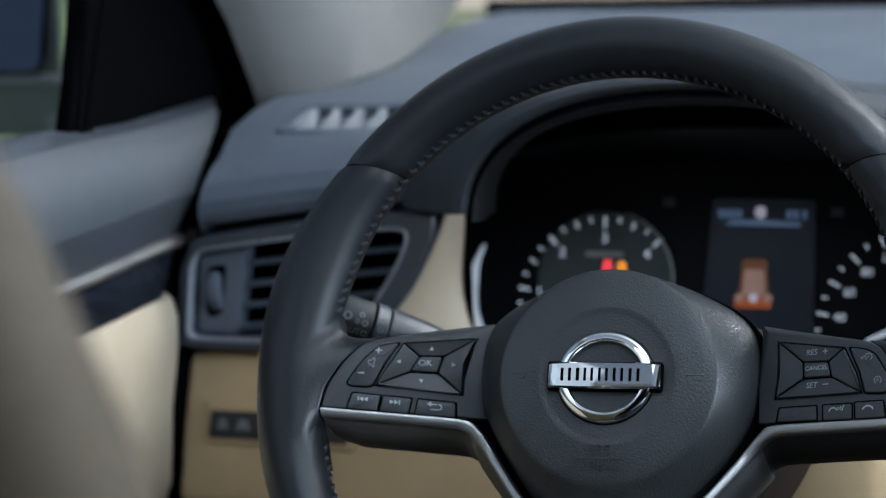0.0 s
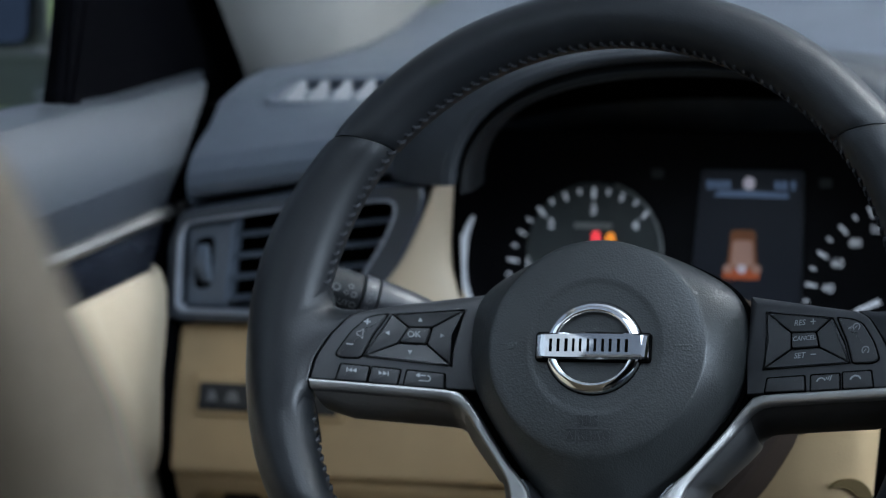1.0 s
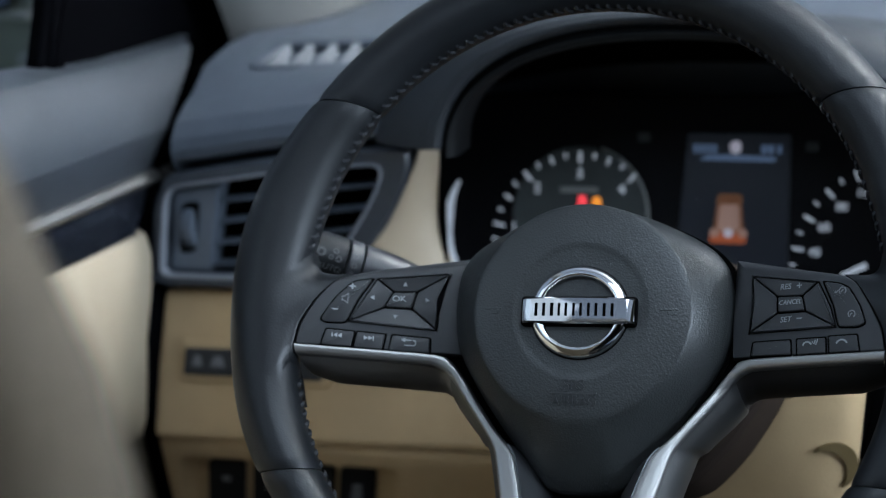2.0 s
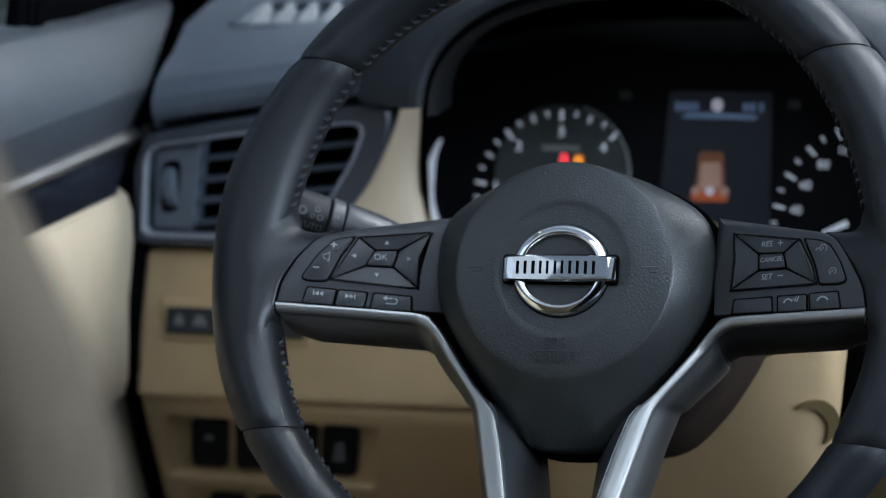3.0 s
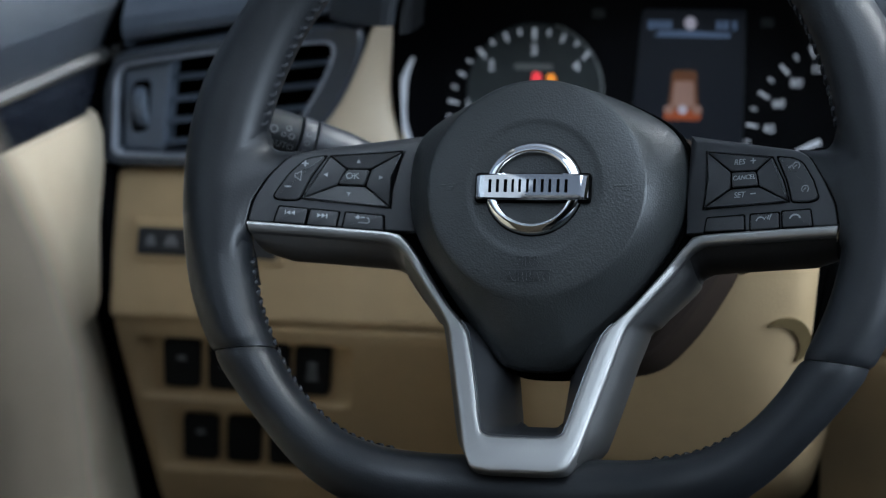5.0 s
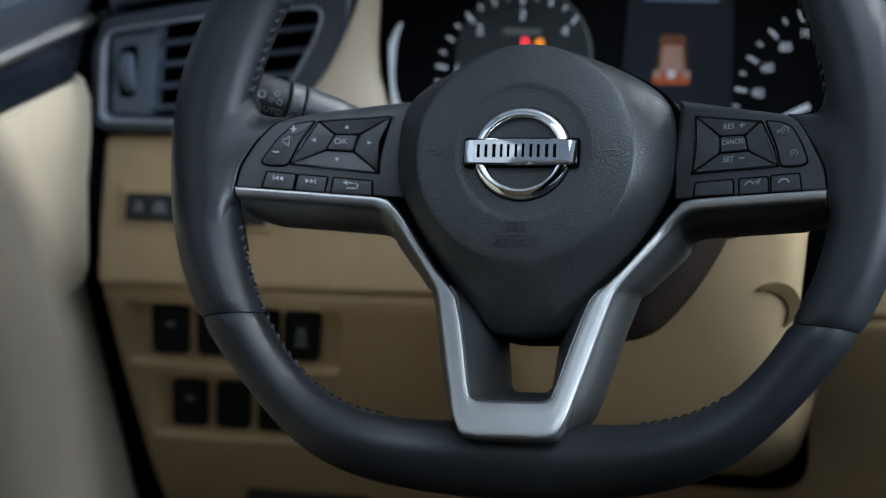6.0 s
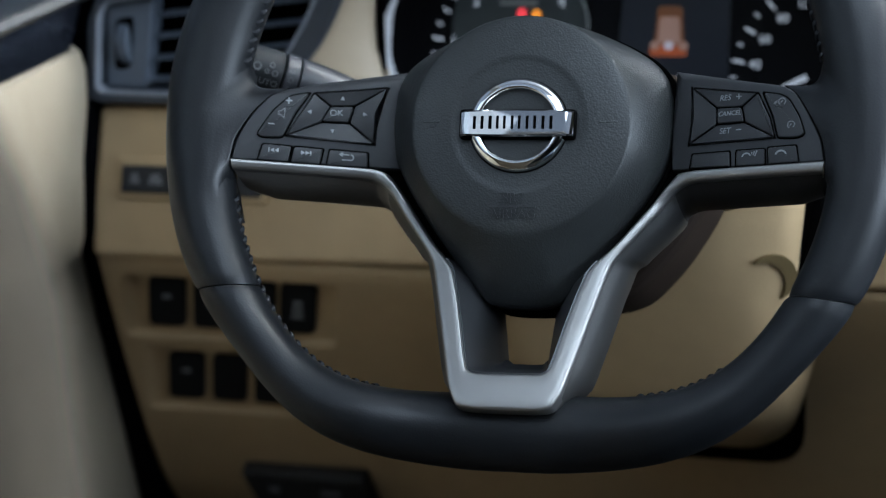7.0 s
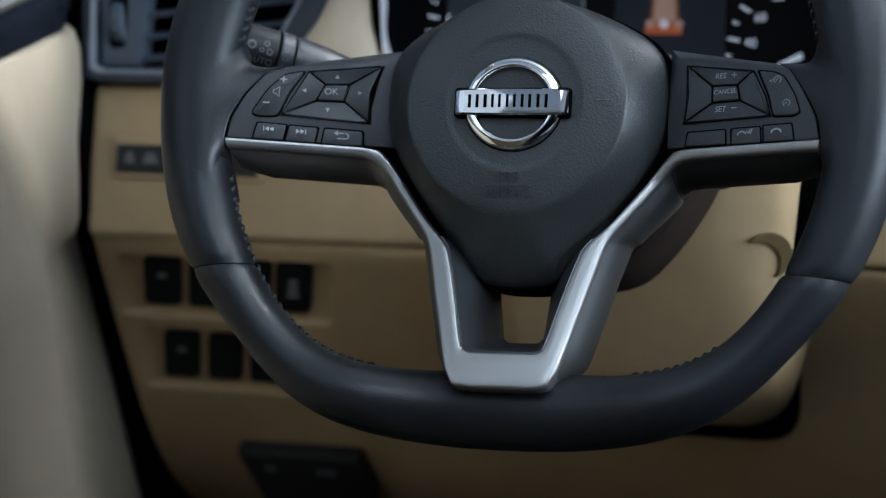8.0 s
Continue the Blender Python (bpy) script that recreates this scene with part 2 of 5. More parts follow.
tagged(rear_wall, "unseen dark wall that blocks light from the rear", "wall", kind="structure")
right_wall = link("wall_right", box(1.13, 1.2, -2.2, 0.66, 0.36, 1.08, 0.0), DARK)
right_rear = link("wall_right_rear", box(1.13, 1.2, -2.2, -0.95, 1.08, 1.58, 0.0), DARK)
tagged(right_rear, "unseen dark wall that blocks light from the right rear", "wall", kind="structure")
tagged(right_wall, "dark passenger side door panels", "wall", kind="structure")
left_wall = link("wall_left", box(-0.5, -0.43, -2.2, -0.9, 0.36, 1.58, 0.0), DARK)
tagged(left_wall, "unseen dark wall that blocks light from the left rear", "wall", kind="structure")
for i, (x0, x1, y0, y1) in enumerate(((-0.46, -0.4, -0.95, -0.8), (1.12, 1.18, -0.95, -0.8), (-0.46, -0.4, -2.2, -1.95), (1.12, 1.18, -2.2, -1.95))):
    p = link("pillar_trim", box(x0, x1, y0, y1, 1.06, 1.56, 0.01), PILLAR)
    tagged(p, "pale trim on an upright roof pillar", "pillar", group="roof pillars", kind="structure")

kick = link("wall_left_front", box(-0.462, -0.428, 0.27, 0.66, 0.36, 1.02, 0.0), CARPET)
tagged(kick, "dark carpeted side of the footwell", "wall", kind="structure")

# windscreen and its left pillar
ws = bmesh.new()
ws = stack([[(-0.42, 1.0, 1.12), (1.16, 1.0, 1.12)], [(-0.40, 0.45, 1.345), (1.14, 0.45, 1.345)], [(-0.36, -0.14, 1.56), (1.10, -0.14, 1.56)]], ws, False, False, closed=False)
frit = link("trim", box(-0.36, 1.1, 0.975, 0.985, 1.112, 1.1312, 0.0), RUBBER)
tagged(frit, "black band along the foot of the windscreen", "trim", kind="structure")
wsob = link("windscreen", solid(ws, 0.005), GLASS)
wsob.visible_shadow = False
tagged(wsob, "clear raked car windscreen", "windscreen", kind="structure")


def pillar_section(z, l, r, bulge):
    n = 24
    a, b = Vector((l[0], l[1] + 0.028, z)), Vector((r[0], r[1], z + r[2]))
    d = (b - a)
    out = Vector((d.y, -d.x, 0)).normalized()
    return [a + d * (i / n) ** 1.6 + out * bulge * 1.5 * math.sin(math.pi * (i / n) ** 0.8) for i in range(n + 1)]


ap = strip_loft([
    pillar_section(1.04, (-0.358, 0.38), (-0.335, 0.50, 0.0), 0.004),
    pillar_section(1.095, (-0.360, 0.372), (-0.348, 0.56, 0.01), 0.014),
    pillar_section(1.115, (-0.361, 0.362), (-0.356, 0.80, 0.015), 0.032),
    pillar_section(1.17, (-0.363, 0.325), (-0.366, 0.93, 0.0), 0.042),
    pillar_section(1.3, (-0.368, 0.2), (-0.36, 0.62, 0.0), 0.03),
    pillar_section(1.56, (-0.37, -0.2), (-0.34, -0.08, 0.0), 0.02),
])
pil = link("pillar_front", solid(ap, 0.012), PILLAR)
tagged(pil, "grey-beige cloth-covered windscreen pillar trim", "pillar", kind="structure")

# ---------------- dashboard ----------------
dash = empty("dashboard", Matrix(), "two-tone dashboard, black soft top over beige panels", "dashboard", kind="structure")


def pad_low(x):
    """Height of the upper pad's lower front edge."""
    return 1.036 + 0.155 * (x + 0.347) - 0.19 * (x + 0.347) ** 2 if x < 0.06 else 1.067


def pad_section(x, back=0.0):
    zl = pad_low(x)
    prof = [(0.40, zl - 0.03), (0.250, zl - 0.004), (0.2365, zl), (0.2345, zl + 0.006), (0.236, zl + 0.014), (0.244, zl + 0.0245), (0.258, zl + 0.033), (0.275, zl + 0.040),
            (0.30, 1.094 + 0.02 * (x + 0.3)), (0.34, 1.102 + 0.008 * (x + 0.3)), (0.40, 1.107), (0.55, 1.112), (0.75, 1.1175), (0.93, 1.1205), (0.99, 1.121), (0.99, 1.05)]
    return [(x, max(y, back), max(z, zl) if i > 2 and i < 15 else z) for i, (y, z) in enumerate(prof)]


first = pad_section(-0.342)
pre = [(x - 0.002, y + 0.008, z - 0.008) for x, y, z in first]
part("upper_pad", solid(strip_loft([pre, first] + [pad_section(-0.332 + 0.0329 * i) for i in range(6)]), 0.006), DASH, dash, "black grained soft upper pad")
part("upper_pad", solid(strip_loft([pad_section(-0.166 + 0.0525 * i, 0.37) for i in range(8)]), 0.006), DASH, dash, "black grained pad behind the hood")
part("upper_pad", solid(strip_loft([pad_section(0.206 + 0.05 * i) for i in range(19)]), 0.006), DASH, dash, "black grained soft upper pad")

# two blocks out of view, added to keep the right-hand light off the footwell
part("unseen_console_block", box(0.24, 0.50, -0.60, 0.30, 0.42, 0.86, 0.02), DASH, dash, "plain unseen block that shades the footwell from the right")
part("unseen_stack_block", box(0.255, 0.53, 0.12, 0.296, 0.86, 0.98, 0.02), DASH, dash, "plain unseen block that shades the knee panel from the right")
# black boxes standing in for the shade behind the fascia
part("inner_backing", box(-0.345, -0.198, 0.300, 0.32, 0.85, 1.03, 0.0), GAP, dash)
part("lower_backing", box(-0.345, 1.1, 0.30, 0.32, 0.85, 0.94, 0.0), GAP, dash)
part("end_panel", box(-0.356, -0.349, 0.245, 0.62, 0.85, 1.03, 0.0), DARK, dash, "dark end of the dashboard")
# black box filling the end gap with painted shade
part("end_gap", box(-0.3605, -0.340, 0.31, 0.62, 1.032, 1.088, 0.0), GAP, dash)

# beige panel below the vent, with the slot for a plate of switches
up_out = rounded([(-0.3625, 0.847), (-0.3625, 0.88), (-0.358, 0.9478), (0.98, 0.9478), (0.98, 0.85), (-0.13, 0.8505)], 0.006)
MT = 0.24
nrm = Vector((0, -1, MT)).normalized()
MN = Matrix(((1, 0, 0, 0), (0, MT, nrm.y, 0.232 - 0.897 * MT), (0, 1.0, nrm.z, 0), (0, 0, 0, 1)))
part("mid_panel", prism(up_out, -0.02, 0.0, 0.004, MN), BEIGE, dash, "beige plastic panel under the air vent")
KT = 0.42
KN = Matrix(((1, 0, 0, 0), (0, -KT / math.hypot(1, KT), -1 / math.hypot(1, KT), 0.224), (0, 1 / math.hypot(1, KT), -KT / math.hypot(1, KT), 0.844), (0, 0, 0, 1)))
# knee panel: flat above, its lower part curving away under the dashboard
knee = []
for d, left, z in ((0.002, -0.3605, -0.004), (0.0, -0.3612, -0.0012), (-0.003, -0.3615, 0.0), (-0.03, -0.3630, 0.0), (-0.08, -0.3648, 0.0), (-0.165, -0.3662, 0.0), (-0.20, -0.3655, -0.001), (-0.22, -0.365, -0.003), (-0.24, -0.365, -0.007), (-0.26, -0.365, -0.013), (-0.28, -0.365, -0.021), (-0.30, -0.365, -0.031), (-0.34, -0.365, -0.056)):
    knee.append([KN @ Vector(p) for p in ((left, d, z - 0.02), (left, d, z - 0.004), (left + 0.0012, d, z - 0.0012), (left + 0.004, d, z), (0.98, d + 0.003, z), (0.98, d + 0.003, z - 0.02))])


def pocket(d0, d1, x0, x1):
    """A corner list of a slanted pocket in the knee panel, across and down from its upper edge."""
    return [(x - 0.2 * (d - d0), -d) for x, d in ((x0, d0), (x0, d1), (x1, d1), (x1, d0))]


POCKETS = ((0.0125, 0.0705, -0.3475, -0.190), (0.0790, 0.1405, -0.3460, -0.222))
kb_ = strip_loft([row[:4] for row in knee])
for block in (knee[:3], knee[5:]):
    strip_loft([[row[3], row[4], row[5]] for row in block], kb_)
edges = []
rim_pts = [row[3] for row in knee[2:6]] + [row[4] for row in knee[5:1:-1]]
for pts in [rim_pts] + [[KN @ Vector((x, y, 0)) for x, y in rounded(pocket(*pk_), 0.007)] for pk_ in POCKETS]:
    vs = [kb_.verts.new(p) for p in pts]
    edges += [kb_.edges.new((vs[k], vs[(k + 1) % len(vs)])) for k in range(len(vs))]
bmesh.ops.triangle_fill(kb_, edges=edges, use_beauty=True)
bmesh.ops.remove_doubles(kb_, verts=kb_.verts, dist=0.00005)
part("knee_panel", kb_, BEIGE, dash, "beige plastic knee panel with a thin seam above", 35)

# beige flank between vent and instruments
rows = []
for z, xl, xr in ((1.0535, -0.1680, -0.1615), (1.046, -0.1695, -0.1616), (1.035, -0.1733, -0.1624), (1.020, -0.1816, -0.1643), (1.003, -0.1930, -0.1664), (0.988, -0.2070, -0.1660), (0.970, -0.2240, -0.1612), (0.948, -0.2420, -0.1540)):
    row = [(xl - 0.004, 0.252, z), (xl, 0.2385, z)]
    for k in range(1, 8):
        u = k / 8
        row.append((xl + (xr - xl) * u, 0.2365 + 0.019 * u ** 2.4, z))
    rows.append(row + [(xr, 0.2575, z), (xr + 0.0004, 0.270, z)])
part("cluster_flank", solid(strip_loft(rows), -0.002), BEIGE_LIT, dash, "beige side cheek of the instrument housing, lightened for its light", 50)

# binnacle hood over the instruments
CX = 0.003


def hood_arch(a_, b_, zc, y, n=40, e=2.3, drop=0.0, floor=0.0):
    out = [(CX - a_, y, zc - drop)] if drop else []
    for i in range(n + 1):
        t = math.pi * i / n
        c, s = math.cos(t), math.sin(t)
        out.append((CX - a_ * math.copysign(abs(c) ** (2 / e), c), y, max(floor, zc + b_ * abs(s) ** (2 / e))))
    return out + ([(CX + a_, y, zc - drop)] if drop else [])


# tunnel and lining carry the hood's inner shade as a near-zero black
wall = strip_loft([hood_arch(0.207, 0.06, 1.03, 0.36, drop=0.12), hood_arch(0.190, 0.068, 1.040, 0.31, drop=0.12), hood_arch(0.1715, 0.075, 1.046, 0.266, drop=0.12), hood_arch(0.1640, 0.078, 1.048, 0.258, drop=0.12)])
part("cluster_tunnel", solid(wall, 0.003), GAP, dash, "inner wall round the instruments, blackened for shade")
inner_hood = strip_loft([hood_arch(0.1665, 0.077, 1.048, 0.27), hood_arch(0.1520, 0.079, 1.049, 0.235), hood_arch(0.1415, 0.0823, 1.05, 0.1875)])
part("hood_lining", solid(inner_hood, 0.002), GAP, dash, "underside of the hood, blackened for shade")
hood = strip_loft([hood_arch(a_, b_, 1.05, y, floor=1.0565) for a_, b_, y in ((0.1405, 0.0825, 0.187), (0.1410, 0.0843, 0.1825), (0.1435, 0.0860, 0.1805), (0.1485, 0.0875, 0.180), (0.160, 0.0900, 0.184), (0.178, 0.0915, 0.194), (0.1895, 0.0910, 0.206), (0.200, 0.086, 0.24), (0.223, 0.075, 0.33), (0.248, 0.06, 0.42))])
part("cluster_hood", solid(hood, 0.004), HOOD, dash, "black hood arching over the instruments")
lip = strip_loft([hood_arch(a_, b_, 1.05, y) for a_, b_, y in ((0.1390, 0.0790, 0.196), (0.1378, 0.0762, 0.1935), (0.1365, 0.0742, 0.195), (0.1358, 0.0732, 0.203), (0.1372, 0.0735, 0.230))])
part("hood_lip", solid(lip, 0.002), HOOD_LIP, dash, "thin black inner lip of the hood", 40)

# ---------------- steering wheel ----------------
WHEEL = pose(0, 0, 1.0, 65, 0, 0) @ pose(0, 0, 0, 0, 0, 1.7)
wheel = empty("steering_wheel", WHEEL, "flat-bottomed black leather steering wheel with satin silver trim", "steering wheel")
RIM_N = 0.02
RIM_A, RIM_TOP, RIM_LOW = 0.1725, 0.1800, 0.1530


def rim_point(t):
    """Centre line of the rim: an ellipse above, a squarer curve below."""
    c, s = math.cos(t), math.sin(t)
    if s >= 0:
        trim = 1 - 0.0085 * min(1, max(0, (s - 0.3) / 0.3))
        return Vector((RIM_A * c * trim, RIM_TOP * s * trim, RIM_N))
    e = 2 / 2.3
    x = RIM_A * math.copysign(abs(c) ** e, c)
    y = -RIM_LOW * abs(s) ** e
    low_corner = 1 + 0.0072 * math.exp(-((math.degrees(math.asin(-s)) - 62) / 17) ** 2) / math.hypot(x, y)
    return Vector((x * low_corner, y * low_corner, RIM_N - 0.012 * math.exp(-(x / 0.06) ** 4)))


def rim_frame(t):
    p = rim_point(t)
    d = (rim_point(t + 0.004) - rim_point(t - 0.004)).normalized()
    out = d.cross(Vector((0, 0, 1))).normalized()
    return p, out


def grip_swell(t):
    """Half widths of the rim's section, across and along the wheel's axis, with the thumb rests swollen."""
    a = math.degrees(t) % 360
    a = a if a <= 180 else a - 360
    side = a if abs(a) <= 90 else (180 - a if a > 0 else -180 - a)
    k = math.exp(-((side - 12) / 17) ** 2)
    low = math.exp(-((side + 90) / 14) ** 2)
    slim = math.exp(-((side + 46) / 18) ** 2)
    upper = min(1, max(0, (side - 20) / 20))
    return 0.0174 + 0.0032 * k + 0.0025 * low - 0.0038 * slim - 0.0013 * upper, 0.0188 + 0.001 * k - 0.002 * slim


def rim_piece(a0, a1, grow=0.0, n=60, skew0=0.0, skew1=0.0):
    loops = []
    for i in range(n + 1):
        f = i / n
        edge = min(i, n - i)
        tuck = 0.0011 * math.exp(-edge * abs(a1 - a0) / n / 0.7)
        lp = []
        for j in range(28):
            b = 2 * math.pi * j / 28
            sk = (skew0 * max(0, 1 - f * 4) ** 2 + skew1 * max(0, 1 - (1 - f) * 4) ** 2) * math.cos(b)
            t = radians(a0 + (a1 - a0) * f + sk)
            p, out = rim_frame(t)
            ra, rb = grip_swell(t)
            lp.append(p + out * ((ra + grow - tuck) * math.cos(b)) + Vector((0, 0, (rb + grow - tuck) * math.sin(b))))
        loops.append(lp)
    return stack(loops)


SEAM_UP, SEAM_LOW = 38.5, -31.0
part("rim_top", rim_piece(SEAM_UP, 180 - SEAM_UP, n=90, skew0=-2.7, skew1=2.7), LEATHER, wheel, "smooth black leather top arc of the rim")
part("grip", rim_piece(180 - SEAM_UP + 0.25, 180 - SEAM_LOW - 0.25, skew0=2.7, skew1=-2.6), LEATHER, wheel, "black leather side grip")
part("grip", rim_piece(SEAM_LOW + 0.25, SEAM_UP - 0.25, skew0=2.6, skew1=-2.7), LEATHER, wheel, "black leather side grip")
part("rim_bottom", rim_piece(180 - SEAM_LOW, 360 + SEAM_LOW, n=90, skew0=-2.6, skew1=2.6), LEATHER, wheel, "black leather flat bottom of the rim")


def stitches(a0, a1, pitch=0.0062):
    """Slanted lacing stitches along the inner side of the rim."""
    bm = bmesh.new()
    t = radians(a0)
    while t < radians(a1):
        p, out = rim_frame(t)
        ra, rb = grip_swell(t)
        d = (rim_frame(t + 0.01)[0] - p)
        step = d.length / 0.01
        d.normalize()
        mid_a = radians(171 + 15 * min(1, max(0, -p.y / 0.05)))
        c = p + out * (ra * math.cos(mid_a) * 1.012) + Vector((0, 0, rb * math.sin(mid_a) * 1.012))
        nrm = (out * math.cos(mid_a) + Vector((0, 0, math.sin(mid_a)))).normalized()
        side = d.cross(nrm).normalized()
        along = (side * 0.8 + d * 0.6).normalized()
        wide = along.cross(nrm).normalized()
        loops = []
        for k in (-1, -0.5, 0.5, 1):
            h = 0.0005 if abs(k) < 0.9 else -0.0007
            w = 0.0014
            o = c + along * (k * 0.0034) + nrm * h
            loops.append([o - wide * w, o + nrm * 0.0005, o + wide * w, o - nrm * 0.0008])
        stack(loops, bm)
        t += pitch / step
    return bm


for a0, a1 in ((42, 138), (139.5, 168), (193, 210), (212, 250), (289, 307), (12, 40.5)):
    st = part("stitching", stitches(a0, a1), THREAD, wheel, "row of black lacing stitches")
    st["kind"] = "stuff"


# the spokes are dished: their plates rise from the hub to the rim, the lower legs towards the foot
def arm_z(x):
    return 0.38 * max(0.0, abs(x) - 0.0735)


def leg_z(y):
    return 0.33 * max(0.0, -0.036 - y)


def lifted(bm):
    """Raises a flat part on to the dished front of the spokes."""
    for v in bm.verts:
        v.co.z += arm_z(v.co.x) + leg_z(v.co.y)
    return bm


# airbag cover: a raised round front, its sides falling to a shield-shaped base
half = [(0.0, 0.0578), (0.0210, 0.0565), (0.0440, 0.0482), (0.0632, 0.0375), (0.0715, 0.0265), (0.0735, 0.0070), (0.0714, -0.0130), (0.0662, -0.0252), (0.0535, -0.0450), (0.0375, -0.0660), (0.0240, -0.0825), (0.0160, -0.0905)]
hub_out = rounded(half + [(-x, y) for x, y in half[::-1] if x > 0], 0.014, 6)
hc = Vector((0.0, -0.004))


def hub_loop(r, s, h):
    """Between a circle of radius r (s = 0) and the cover's outline (s = 1)."""
    lp = []
    for x, y in hub_out:
        c = Vector((x, y)).normalized() * r
        lp.append((c.x + (x - c.x) * s, c.y + (y - c.y) * s, h))
    return lp


def outline_scaled(k, h):
    return [((x - hc.x) * k + hc.x, (y - hc.y) * k + hc.y, h) for x, y in hub_out]


hub = stack([outline_scaled(0.95, -0.036), outline_scaled(0.985, -0.024), outline_scaled(1.0, -0.008), outline_scaled(1.0, -0.001), outline_scaled(0.996, 0.0016), hub_loop(0.056, 0.93, 0.0040), hub_loop(0.056, 0.80, 0.0082), hub_loop(0.056, 0.62, 0.0130),
             hub_loop(0.056, 0.44, 0.0172), hub_loop(0.056, 0.28, 0.0206), hub_loop(0.056, 0.15, 0.0231), hub_loop(0.056, 0.07, 0.0246), hub_loop(0.056, 0.02, 0.0255), hub_loop(0.0553, 0.0, 0.0260), hub_loop(0.0540, 0.0, 0.0264), hub_loop(0.050, 0.0, 0.0270), hub_loop(0.045, 0.0, 0.0276), hub_loop(0.040, 0.0, 0.0281), hub_loop(0.0362, 0.0, 0.0284),
             hub_loop(0.0350, 0.0, 0.0284), hub_loop(0.0335, 0.0, 0.0280), hub_loop(0.0315, 0.0, 0.0278), hub_loop(0.003, 0.0, 0.0280)])
cover = part("airbag_cover", hub, HUB, wheel, "grained black airbag cover", 60)
part("cover_gap", prism([((x - hc.x) * 1.035 + hc.x, (y - hc.y) * 1.02 + hc.y) for x, y in hub_out], -0.03, -0.0065, 0.0008), GAP, cover)

# emblem: a chrome ring crossed by a bar
EY = -0.0010
loops = []
for i in range(72):
    a = 2 * math.pi * i / 72
    sec = [(-0.0060, 0.0276), (-0.0059, 0.0306), (-0.0056, 0.0318), (-0.0050, 0.0325), (-0.0043, 0.0327), (-0.0030, 0.0324), (-0.0016, 0.0317), (-0.0007, 0.0309), (-0.0002, 0.0299), (0.0, 0.0276)]
    loops.append([(math.cos(a) * (0.0252 + r), EY + math.sin(a) * (0.0238 + r), h) for r, h in sec])
part("emblem_ring", stack(loops + [loops[0]], None, False, False), CHROME, cover, "chrome emblem ring", 50)
part("emblem_groove", prism([(0.0259 * math.cos(2 * math.pi * i / 48), EY + 0.0245 * math.sin(2 * math.pi * i / 48)) for i in range(48)], 0.0262, 0.0279, 0.0003), GAP, cover)
part("emblem_field", prism([(0.0200 * math.cos(2 * math.pi * i / 48), EY + 0.0186 * math.sin(2 * math.pi * i / 48)) for i in range(48)], 0.0270, 0.0286, 0.0006), HUB, cover, "black field inside the ring")
part("emblem_bed", prism(rounded([(-0.0299, EY - 0.0074), (0.0297, EY - 0.0074), (0.0297, EY + 0.0078), (-0.0299, EY + 0.0078)], 0.002, 3), 0.0270, 0.0310, 0.0006), GAP, cover)
loops = []
for i in range(25):
    u = -1 + i / 12
    x = 0.0289 * u
    crown = 0.0352 - 0.0016 * u * u
    low, high = EY - 0.0061 - 0.0007 * (1 - u * u), EY + 0.0071 - 0.0006 * u * u
    end = 0.0 if 0 < i < 24 else 0.0014
    loops.append([(x, low, 0.0300), (x, low, crown - 0.0012 - end), (x, low + 0.0009, crown - end), (x, (low + high) / 2, crown + 0.0003 - end), (x, high - 0.0009, crown - end), (x, high, crown - 0.0012 - end), (x, high, 0.0300)])
part("emblem_bar", stack(loops), CHROME_BAR, cover, "chrome emblem crossbar", 35)
# plain dark bars in place of the maker's lettering
for x, w in ((-0.0212, 0.0016), (-0.0172, 0.0016), (-0.0130, 0.0018), (-0.0092, 0.0014), (-0.0056, 0.0014), (-0.0016, 0.0014), (0.0020, 0.0014), (0.0060, 0.0015), (0.0098, 0.0015), (0.0140, 0.0016), (0.0180, 0.0016)):
    top = 0.0356 - 0.0016 * (x / 0.0289) ** 2
    part("emblem_mark", box(x - w / 2, x + w / 2, EY - 0.0030, EY + 0.0036, top - 0.002, top, 0.0002), GAP, cover)


def text_mesh(body, size, m, thick=0.0002, lean=0.0):
    cu = bpy.data.curves.new("words", "FONT")
    cu.body = body
    cu.size = size
    cu.shear = lean
    cu.align_x, cu.align_y = "CENTER", "CENTER"
    cu.extrude = thick
    ob = bpy.data.objects.new("words", cu)
    scene.collection.objects.link(ob)
    bpy.context.view_layer.update()
    me = bpy.data.meshes.new_from_object(ob.evaluated_get(bpy.context.evaluated_depsgraph_get()))
    bpy.data.objects.remove(ob)
    bm = bmesh.new()
    bm.from_mesh(me)
    bmesh.ops.transform(bm, matrix=m, verts=bm.verts)
    return bm


part("lettering", text_mesh("SRS", 0.0074, pose(-0.0012, -0.0382, 0.0286, 7), 0.0002), KEY, cover, "raised black letters")
part("lettering", text_mesh("AIRBAG", 0.0068, pose(-0.0012, -0.0459, 0.0279, 7), 0.0002), KEY, cover, "raised black letters")
part("lettering_rule", box(-0.0130, 0.0106, -0.0424, -0.0418, 0.0266, 0.0283, 0.0), KEY, cover)
